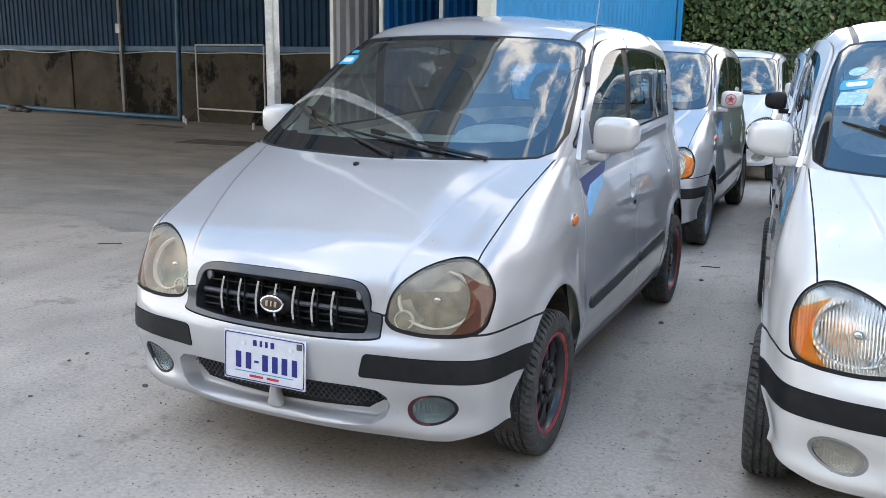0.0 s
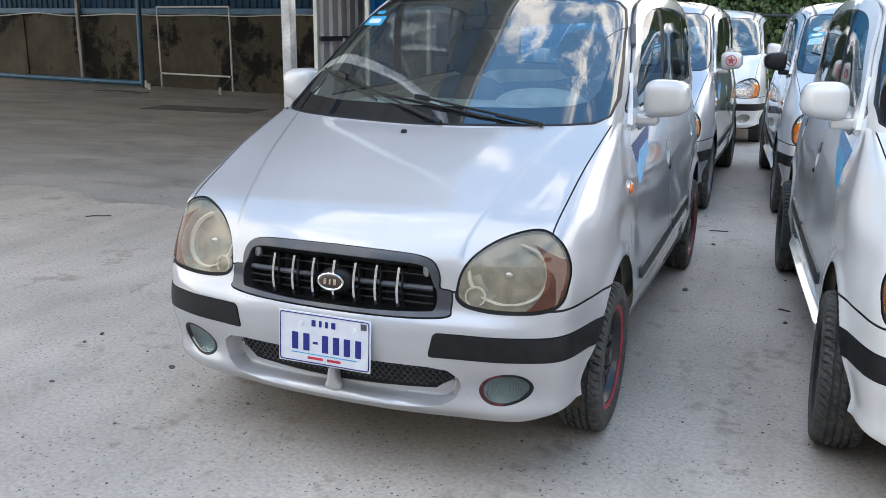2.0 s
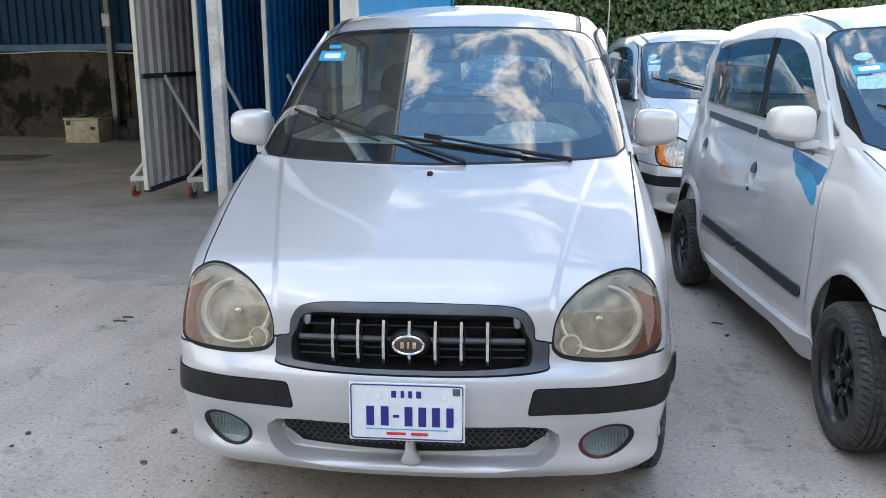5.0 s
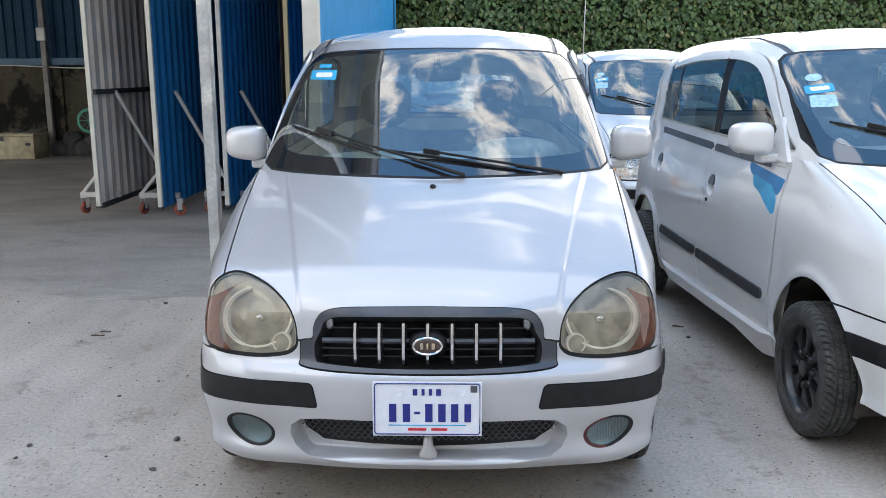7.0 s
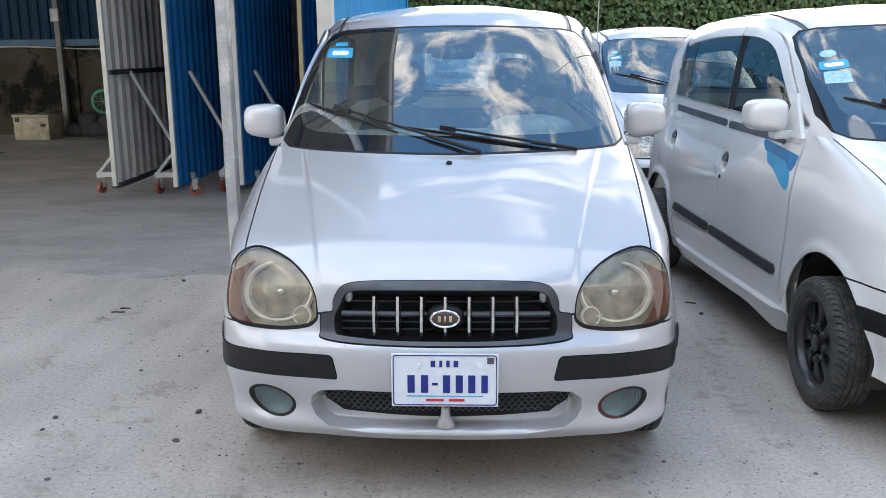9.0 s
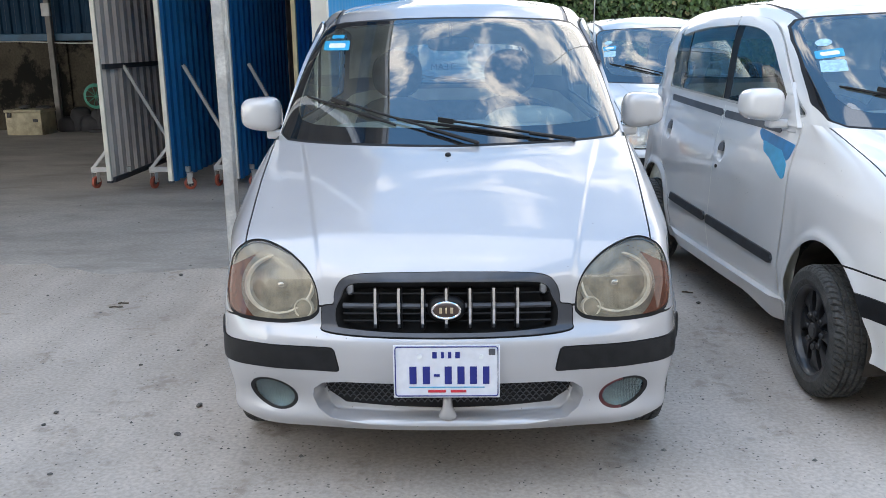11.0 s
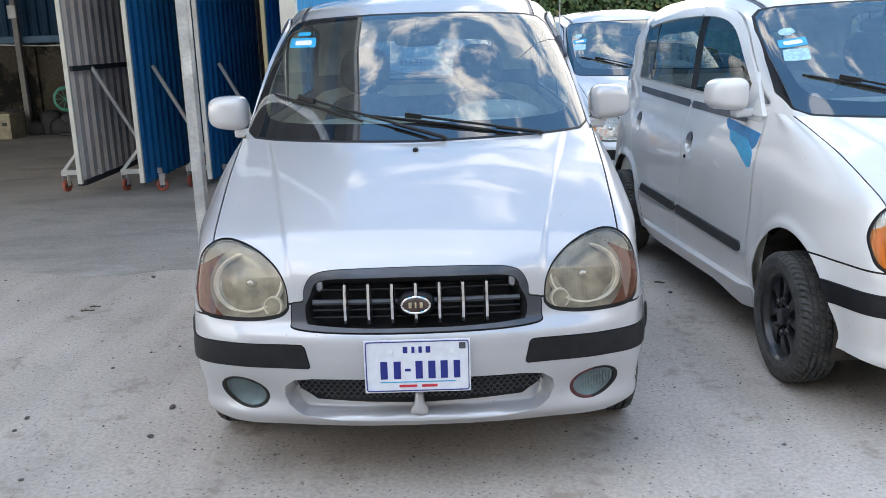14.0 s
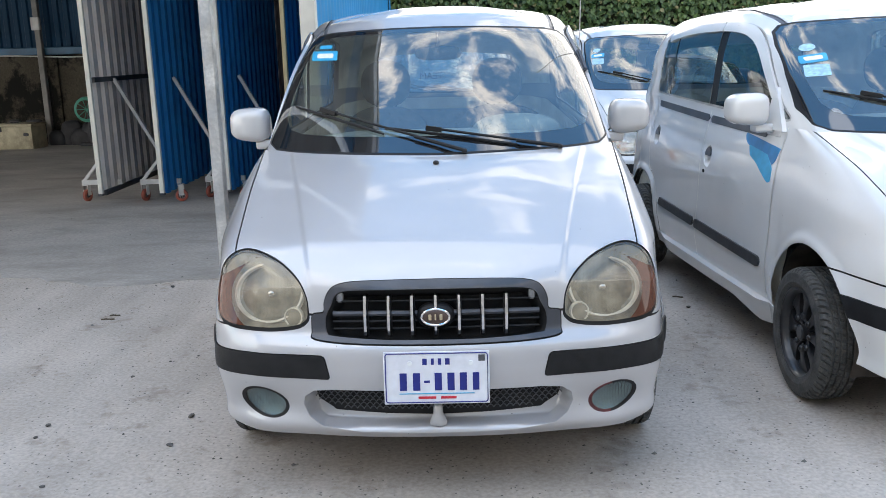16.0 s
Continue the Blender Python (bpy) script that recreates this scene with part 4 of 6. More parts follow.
def seat_back(bm):
    geo = blob(bm, (.235, .075, .31), (0, 0, 0), 3.0, None, 24, 14)
    bmesh.ops.transform(bm, matrix=Matrix.Translation((0, .31, .84)) @ Matrix.Rotation(radians(-16), 4, 'X'), verts=geo)


def headrest(bm):
    blob(bm, (.130, .055, .120), (0, .415, 1.255), 2.4, Matrix.Rotation(radians(-10), 4, 'X'), 22, 12)


def headrest_pins(bm):
    for x in (-.05, .05):
        rod(bm, (x, .39, 1.04), (x, .415, 1.20), .006, 8)


def rear_bench(bm):
    blob(bm, (.60, .25, .10), (0, 2.45, .50), 3.5, None, 28, 12)
    geo = blob(bm, (.60, .08, .28), (0, 0, 0), 3.2, None, 28, 12)
    bmesh.ops.transform(bm, matrix=Matrix.Translation((0, 2.78, .80)) @ Matrix.Rotation(radians(-18), 4, 'X'), verts=geo)


def dash_mesh(bm):
    """The dashboard: a broad rounded top with a hood over the dials."""
    geo = blob(bm, (.63, .26, .13), (0, 1.07, .962), 3.4, None, 36, 14)
    for v in geo:
        v.co.y += (abs(v.co.x) / .63) ** 2 * .12
    blob(bm, (.19, .14, .075), (.33, 1.17, 1.072), 2.4, None, 24, 12)
    box(bm, (1.2, .1, .35), (0, 1.15, .75), .02)


def wheel_rim(bm):
    m = Matrix.Translation((.33, 1.42, .985)) @ Matrix.Rotation(radians(62), 4, 'X')
    geo = tube(bm, [(.185 * math.cos(a), .185 * math.sin(a), 0) for a in np.linspace(0, 2 * math.pi, 40, endpoint=False)], .014, 10, True)
    bmesh.ops.transform(bm, matrix=m, verts=geo)
    for a in (-.35, math.pi + .35, -math.pi / 2):
        g = bar(bm, (.03 * math.cos(a), .03 * math.sin(a), -.02), (.18 * math.cos(a), .18 * math.sin(a), 0), .04, .014)
        bmesh.ops.transform(bm, matrix=m, verts=g)
    g = blob(bm, (.07, .06, .03), (0, 0, -.02), 2.6, None, 18, 10)
    bmesh.ops.transform(bm, matrix=m, verts=g)
    rod(bm, (.33, 1.40, .97), (.33, 1.2, .86), .03, 12)


def inner_mirror(bm):
    blob(bm, (.105, .018, .032), (0, 1.44, 1.405), 3.2, None, 24, 10)
    rod(bm, (0, 1.42, 1.41), (0, 1.40, 1.49), .008, 8)


def lattice(points):
    """Points a little off the windscreen, from plan places x and heights z."""
    out = []
    for x, z, off in points:
        p, n = surface("cabin_hull", 1, abs(x), z)
        p.x = math.copysign(p.x, x) if x else 0.0
        n.x = math.copysign(n.x, x) if x else 0.0
        out.append(Vector((x, p.y, z)) + n * off)
    return out


def sticker_patch(x0, x1, z0, z1, d, skew=0.0, tilt=0.0, oval=False):
    """A sticker on the inside of the windscreen, cut from its surface."""
    hull = flip(SHAPE["cabin_hull"])
    V = hull[0]
    xs = V[:, 0] - skew * (V[:, 2] - (z0 + z1) / 2)
    zs = V[:, 2] - tilt * (V[:, 0] - (x0 + x1) / 2)
    f = np.maximum(np.abs(xs - (x0 + x1) / 2) - (x1 - x0) / 2, np.abs(zs - (z0 + z1) / 2) - (z1 - z0) / 2)
    if oval:
        f = (np.hypot((xs - (x0 + x1) / 2) / (x1 - x0), (zs - (z0 + z1) / 2) / (z1 - z0)) - .5) * .03
    return push(cut(hull, np.where(V[:, 1] < 1.9, f, 1.0))[0], d)


SHAPE["screen_sticker"] = sticker_patch(-.556, -.434, 1.384, 1.424, .0015, -.1)
SHAPE["screen_sticker_label"] = sticker_patch(-.530, -.452, 1.393, 1.413, .0025, -.1)
SHAPE["round_sticker"] = sticker_patch(-.526, -.466, 1.434, 1.449, .0015)
SHAPE["lower_sticker"] = sticker_patch(-.590, -.501, 1.264, 1.311, .0015, .43, .08)
SHAPE["upper_sticker"] = sticker_patch(-.579, -.478, 1.322, 1.355, .0015, .4, .14)
SHAPE["upper_label"] = sticker_patch(-.562, -.495, 1.331, 1.347, .0025, .4, .14)
SHAPE["oval_sticker"] = sticker_patch(-.551, -.491, 1.371, 1.401, .0015, .4, .14, True)


def wiper_parts(parent, joint, tip, blade_a, blade_b):
    """A wiper: pivot, arm and blade, lying on the glass; places as x and height."""
    bm = bmesh.new()
    arm = lattice([(joint[0], joint[1], .014), (joint[0] * .85 + tip[0] * .15, joint[1] * .85 + tip[1] * .15, .017), (joint[0] * .4 + tip[0] * .6, joint[1] * .4 + tip[1] * .6, .017), (tip[0], tip[1], .015)])
    tube(bm, arm, .0048, 8)
    tube(bm, lattice([(joint[0] * (1 - t) + tip[0] * t, joint[1] * (1 - t) + tip[1] * t, .014) for t in (0, .1, .2, .3, .36)]), .0072, 8)
    part("wiper_arm", bm, BLACK_TRIM, parent)
    bm = bmesh.new()
    n = 9
    pts = lattice([(blade_a[0] + (blade_b[0] - blade_a[0]) * k / n, blade_a[1] + (blade_b[1] - blade_a[1]) * k / n, .005) for k in range(n + 1)])
    tube(bm, pts, .0042, 6)
    up = lattice([(blade_a[0] + (blade_b[0] - blade_a[0]) * t, blade_a[1] + (blade_b[1] - blade_a[1]) * t, h) for t, h in ((.04, .007), (.3, .010), (.5, .012), (.7, .010), (.96, .007))])
    part("wiper_blade", bm, BLACK_TRIM, parent)
    bm = bmesh.new()
    tube(bm, up, .004, 6)
    part("blade_bow", bm, BLACK_TRIM, parent)
    bm = bmesh.new()
    p, q = lattice([(tip[0] * .97 + joint[0] * .03, tip[1] * .97 + joint[1] * .03, .013), (tip[0] * 1.1 - joint[0] * .1, tip[1] * 1.1 - joint[1] * .1, .012)])
    bar(bm, p, q, .016, .018)
    part("blade_joint", bm, BLACK_TRIM, parent)
    bm = bmesh.new()
    p = lattice([(joint[0], joint[1], .012)])[0]
    blob(bm, (.010, .013, .008), p, 2.6, None, 14, 8)
    part("wiper_pivot", bm, BLACK_TRIM, parent)


def wheel(parent, x, y, side, lip, rim, steer=0):
    hub = new("wheel")
    hub.empty_display_size = 0.1
    hub.parent = parent
    turn = 0 if side > 0 else 180
    hub.matrix_basis = pose(side * x, y, HUB_Z, 0, 0, turn + steer)
    out = Matrix.Translation((.013, 0, 0))
    part("tyre", made("tyre", tyre_mesh, False), RUBBER, hub)
    part("rim", made("rim", barrel_mesh), rim, hub)
    part("brake_disc", made("brake_disc", brake_mesh), DARK_METAL, hub)
    part("rim_lip", made("rim_lip", lip_mesh), lip, hub)
    part("hub_cap", made("hub_cap", hub_mesh), rim, hub, "", out)
    for k in range(4):
        part("bolt", made("bolt", bolt_mesh), CHROME if rim is RIM_GREY else rim, hub, "", out @ Matrix.Rotation(math.pi / 4 + k * math.pi / 2, 4, 'X'))
    for k in range(8):
        part("spoke", made("spoke", spoke_mesh), rim, hub, "", out @ Matrix.Rotation(2 * math.pi * k / 8, 4, 'X'))


def build_car(label, m, paint, lens=CLEAR, amber=AMBER, bowl=REFLECTOR, lip=RIM_BLACK, rim=RIM_BLACK, mirror=None, handle=None,
              plate=False, skirt=False, decal=(NAVY, SKYBLUE), star=False, lower_sticker=False, indicator=True, seam=GAP, brow=None, track=.704, steer=0):
    car = thing("car", label, "car", Matrix.Translation((0, 0, RISE)) @ m, "cars parked in the yard")
    mirror, handle, brow = mirror or paint, handle or paint, brow or paint

    hood = part("hood", data("hood"), paint, car)
    bm = bmesh.new()
    blob(bm, (.011, .014, .009), (0, .556, 1.020), 2.4, None, 14, 8)
    part("washer_nozzle", bm, BLACK_TRIM, hood)
    bumper = part("front_bumper", data("bumper"), paint, car)
    part("air_scoop", data("intake_tray"), paint, bumper)
    part("intake_backing", data("intake_back"), GAP, bumper)
    tagged(part("intake_mesh", made("intake_mesh", intake_mesh, False), GREY_TRIM, bumper), kind="stuff")
    def web(bm):
        geo = blob(bm, (.016, .03, .045), (0, .012, .292), 2.4, None, 16, 10)
        for v in geo:
            v.co.x *= 1 + 2.2 * max(0, (.285 - v.co.z) / .04)
    part("intake_web", made("intake_web", web), paint, bumper)
    for s in (1, -1):
        part("bumper_strip", data("bumper_strip", s), BLACK_TRIM, bumper)
        fog = part("fog_lamp", data("fog_back", s), REFLECTOR, car)
        part("fog_lens", data("fog_lens", s), FOG_GLASS if lens is HAZED else FOG_PALE, fog)
        part("fog_rim", data("fog_rim", s), BLACK_TRIM if lens is HAZED else RIM_GREY, fog)
        part("fog_rim", data("fog_rim_inner", s), RIM_DARK_RED if plate and s > 0 else BLACK_TRIM if lens is HAZED else RIM_GREY, fog)
        lamp = part("headlight", data("lamp_bowl", s), bowl, car)
        part("lens", data("lens", s), lens, lamp)
        part("amber_lens", data("amber_lens", s), amber, lamp)
        at = pose(s * .540, .142, .661, -24, 0, s * 20) @ Matrix.Diagonal((1.24, 1, .96, 1))
        part("lamp_ring", made("lamp_ring", lamp_ring), LAMP_RIM if lens is HAZED else REFLECTOR, lamp, "", at)
        part("lamp_cup", made("lamp_cup", lamp_cup), bowl, lamp, "", at)
        part("bulb", made("bulb", lamp_bulb), CHROME, lamp, "", at)
        small = part("side_light", made("side_light", small_cup), bowl, lamp, "", pose(s * .452, .086, .596, -12, 0, s * 14))
        part("side_light_rim", made("side_light_rim", small_ring), LAMP_RIM if lens is HAZED else REFLECTOR, small)
        fender = part("fender", data("fender", s), paint, car)
        def repeater(bm):
            blob(bm, (.010, .034, .020), (0, 0, 0), 2.3, None, 16, 10)
        p, n = surface("hull", 0, .915, .815)
        if indicator:
            part("side_indicator", made("side_indicator", repeater), AMBER_SOLID, fender, "", pose(s * (p.x + .004), .915, .815))
        def rim_r(bm):
            tube(bm, [(0, .036 * math.cos(a), .022 * math.sin(a)) for a in np.linspace(0, 2 * math.pi, 28, endpoint=False)], .004, 6, True)
        if indicator:
            part("indicator_rim", made("indicator_rim", rim_r), CHROME, fender, "", pose(s * (p.x + .002), .915, .815))
        part("sill", data("sill", s), GREY_TRIM if not skirt else paint, car)
        if skirt:
            part("side_skirt", data("skirt", s), paint, car)
        door = part("front_door", data("front_door", s), paint, car)
        part("door_handle", data("front_handle", s), handle, door)
        part("window_pane", data("front_pane", s), TINTED, door).visible_shadow = False
        part("rubbing_strip", data("rub_front", s), RUB_TRIM, door)
        part("waist_strip", data("waist_front", s), BELT_TRIM, door)
        part("rain_brow", data("brow_front", s), brow, door)
        part("decal", data("decal_navy", s), decal[0], door)
        part("decal", data("decal_sky", s), decal[1], door)
        def keyhole(bm):
            rod(bm, (0, 0, 0), (.006, 0, 0), .010, 12)
        p, n = surface("hull", 0, 1.90, .745)
        part("door_lock", made("door_lock", keyhole), BLACK_TRIM, door, "", pose(s * (p.x + .0 if s > 0 else p.x + .006), 1.90, .752))
        door = part("rear_door", data("rear_door", s), paint, car)
        part("door_handle", data("rear_handle", s), handle, door)
        part("window_pane", data("rear_pane", s), TINTED, door).visible_shadow = False
        part("window_pane", data("quarter_pane", s), TINTED, door)
        part("window_divider", data("window_divider", s), BLACK_TRIM, door)
        part("window_post", data("window_post", s), BLACK_TRIM, door)
        part("rubbing_strip", data("rub_rear", s), RUB_TRIM, door)
        part("waist_strip", data("waist_rear", s), BELT_TRIM, door)
        part("rain_brow", data("brow_rear", s), brow, door)
        part("door_seal", data("door_seal", s), BLACK_TRIM if seam is GAP else seam, car)
        part("rear_quarter", data("quarter", s), paint, car)
        part("roof_channel", data("roof_channel", s), GREY_TRIM, car)
        for y in (HUB_F, HUB_R):
            part("wheel_arch_liner", made("wheel_arch_liner", arch_liner), LINER, car, "", Matrix.Translation((0, ARCH_F if y == HUB_F else ARCH_R, ARCH_Z)) @ Matrix.Diagonal((s, 1, 1, 1)))
            wheel(car, track, y, s, lip, rim, steer if y == HUB_F else 0)
        mir = part("door_mirror", made("mirror_shell", mirror_shell), mirror, car, "", pose(s * .815, 1.225, 1.115) @ Matrix.Diagonal((s, 1, 1, 1)))
        part("mirror_glass", made("mirror_glass", mirror_glass), CHROME, mir)
        part("mirror_foot", made("mirror_foot", mirror_foot), mirror, mir)
        part("mirror_sail", made("mirror_sail", sail_mesh), paint, car, "", pose(s * .720, 1.20, 1.140) @ Matrix.Diagonal((s, 1, 1, 1)))
    if star:
        def star_mesh(bm):
            c = []
            for k in range(10):
                r = .036 if k % 2 == 0 else .014
                c.append(bm.verts.new((r * math.sin(math.pi * k / 5), 0, r * math.cos(math.pi * k / 5))))
            bm.faces.new(c)
            geo = bmesh.ops.extrude_face_region(bm, geom=bm.faces[:])["geom"]
            bmesh.ops.translate(bm, vec=(0, .002, 0), verts=[g for g in geo if isinstance(g, bmesh.types.BMVert)])
            tube(bm, [(.042 * math.cos(a), 0, .042 * math.sin(a)) for a in np.linspace(0, 2 * math.pi, 30, endpoint=False)], .0035, 6, True)
        part("star_sticker", made("star_sticker", star_mesh, False), RED_STICKER, car, "red star in a ring", pose(.822, 1.134, 1.125))

    grille = part("grille", data("grille_frame"), GRILLE_PAINT, car, "dark grey grille surround")
    part("grille_backing", data("grille_throat"), GAP, grille)
    part("grille_cradle", data("grille_cradle"), GRILLE_PAINT, grille)
    for z, r in ((.562, .004), (.586, .004), (.612, .009), (.652, .003)):
        part("grille_bar", made("grille_bar_%d" % (z * 1000), grille_bar(z, r)), GREY_TRIM if r > .005 else BLACK_TRIM, grille)
    for x in (-.302, .302):
        part("grille_clip", made("grille_clip", grille_clip), CLIP, grille, "", pose(x, 0, 0))
    for k in range(-3, 4):
        x = k * .0735
        part("fin_backing", made("fin_backing", fin_back), BLACK_TRIM, grille, "", pose(x, .030 + .10 * x * x, .606, -6))
        part("fin", made("fin", fin_mesh), CHROME, grille, "", pose(x, .028 + .10 * x * x, .611, -6))
    badge = part("badge", made("badge_ring", badge_ring), CHROME, car, "oval badge with plain marks", pose(0, .004, .611, -8))
    part("badge_housing", made("badge_housing", badge_pod), BLACK_TRIM, badge, "", pose(0, .024, -.004))
    part("badge_field", made("badge_field", badge_field), BADGE_DARK, badge)
    part("badge_marks", made("badge_marks", badge_marks), GOLD, badge)

    for s in (1, -1):
        for k in range(SHAPE["gap_count"]):
            part("panel_gap", data("gap_%d" % k, s), seam if SHAPE["gap_%d" % k][0][:, 1].mean() > .85 and SHAPE["gap_%d" % k][0][:, 0].mean() > .55 else GAP, car)
        part("panel_gap", data("side_gap", s), seam, car)
        part("panel_gap", data("tail_gap", s), GAP, car)
    part("roof", data("roof"), paint, car)
    screen = part("windscreen", data("windscreen"), GLASS, car)
    part("windscreen_border", data("windscreen_border"), FRIT, screen)
    part("windscreen_seal", data("glass_seal"), BLACK_TRIM, screen)
    tilted = "upper_sticker upper_label oval_sticker" if lower_sticker else "screen_sticker screen_sticker_label round_sticker"
    first, second, third = tilted.split()
    part("sticker", data(first), CYAN, screen)
    part("sticker_label", data(second), STICKER_WHITE, screen)
    part("sticker", data(third), STICKER_PALE if lower_sticker else CYAN, screen)
    if lower_sticker:
        part("sticker", data("lower_sticker"), STICKER_PALE, screen)
    back = part("rear_window", data("rear_glass"), REAR_GLASS, car)
    back.visible_shadow = False
    if plate:
        text = bpy.data.curves.new("lettering", 'FONT')
        text.body, text.size, text.extrude, text.align_x = "TEAM", .062, .0008, 'CENTER'
        word = new("lettering", text)
        word.parent = back
        word.matrix_basis = pose(-.09, 3.352, 1.235, 78, 0, 180)
        text.materials.append(NAVY)
    part("cabin_lining", data("lining"), LINING, car)
    part("headliner", data("headliner"), LINING, car)
    part("dashboard", made("dashboard", dash_mesh), DASH, car)
    part("steering_wheel", made("steering_wheel", wheel_rim), BLACK_TRIM, car)
    part("rear_seat", made("rear_seat", rear_bench), SEAT, car)
    part("inner_mirror", made("inner_mirror", inner_mirror), BLACK_TRIM, car)
    for x in (-.29, .29):
        seat = part("seat", made("seat_back", seat_back), SEAT, car, "", pose(x, 1.62, 0))
        part("cushion", made("seat_cushion", seat_cushion), SEAT, seat)
        part("headrest", made("headrest", headrest), SEAT, seat)
        part("headrest_pins", made("headrest_pins", headrest_pins), DARK_METAL, seat)
    for tag, joint, tip, a, b in (("long", (.462, 1.044), (.006, 1.113), (-.197, 1.128), (.30, 1.062)), ("short", (.104, 1.043), (-.408, 1.176), (-.575, 1.203), (-.199, 1.107))):
        w = new("wiper")
        w.parent = car
        w.empty_display_size = 0.1
        wiper_parts(w, joint, tip, a, b)

    def pan(bm):
        box(bm, (1.34, 2.95, .05), (0, 1.85, .235), .02)
        box(bm, (.80, .5, .04), (0, .42, .235), .02)
        box(bm, (1.30, .30, .25), (0, .30, .45), .02)
    part("underbody", made("underbody", pan), DARK_METAL, car)
    def aerial(bm):
        rod(bm, (.634, 1.455, 1.39), (.664, 1.59, 2.06), .0025, 6)
    whip = plate and part("aerial", made("aerial", aerial), RIM_GREY, car)
    def aerial_base(bm):
        geo = bar(bm, (.650, 1.372, 1.312), (.628, 1.462, 1.400), .022, .026)
        bmesh.ops.bevel(bm, geom=list({e for v in geo for e in v.link_edges}), offset=.006, segments=2, affect='EDGES')
    if plate:
        part("aerial_base", made("aerial_base", aerial_base), GREY_TRIM, whip)
    if plate:
        number = part("number_plate", made("plate_body", plate_body), PLATE_WHITE, car, "white plate with blue and red bars", pose(0, -.046, .432, -3))
        part("plate_edge", made("plate_edge", plate_edge), PLATE_BLUE, number)
        for name, (colour, rows) in PLATE_BARS.items():
            for x, z, w, h in rows:
                part(name, made("%s_%d_%d" % (name, w * 1000, h * 1000), bar_block(w, h)), colour, number, "", pose(x, -.003, z))
        for x in (-.082, .106):
            part("plate_screw", made("plate_screw", plate_screw), STICKER_WHITE, number, "", pose(x, 0, .047))
    return car


CLIP = mat("grille_clip_metal", (0.30, 0.31, 0.33), 0.3, 0.6, vary=0.3, scale=40)
AMBER_SOLID = mat("amber_plastic", (0.75, 0.16, 0.02), 0.25, vary=0.1, scale=30, coat=0.5)
PALE_SEAM = mat("dusty_seam", (0.42, 0.42, 0.41), 0.7, vary=0.2, scale=12)
STICKER_PALE = mat("pale_sticker", (0.35, 0.58, 0.72), 0.4, vary=0.2, scale=60)

build_car("silver small five-door car with dark grille and hazed headlights", pose(0, 0, 0), SILVER, HAZED, SMOKED, REFLECTOR_OLD, RIM_RED, RIM_BLACK,
          mirror=MIRROR_WHITE, plate=True)
build_car("white small five-door car with turquoise door decal and black wheels", pose(2.304, .268, 0, 0, 0, 4.5), WHITE, mirror=WHITE,
          handle=BELT_TRIM, skirt=True, decal=(TURQUOISE, CYAN), lower_sticker=True, indicator=False, seam=PALE_SEAM, track=.730, steer=-3.5)
build_car("white small five-door car with black door mirrors and amber indicators", pose(2.000, 4.42, 0, 0, 0, 4.7), PEARL, mirror=BLACK_TRIM,
          rim=RIM_GREY, lip=RIM_GREY, skirt=True, decal=(PEARL, PEARL), lower_sticker=True)
build_car("aged silver small five-door car with a star sticker on its mirror", pose(-.08, 4.27, 0, 0, 0, 0), SILVER_OLD, mirror=MIRROR_WHITE,
          rim=RIM_GREY, lip=RIM_GREY, star=True)
build_car("white small five-door car parked at the back by the ivy", pose(.12, 8.87, 0, 0, 0, 1), WHITE, rim=RIM_BLACK)


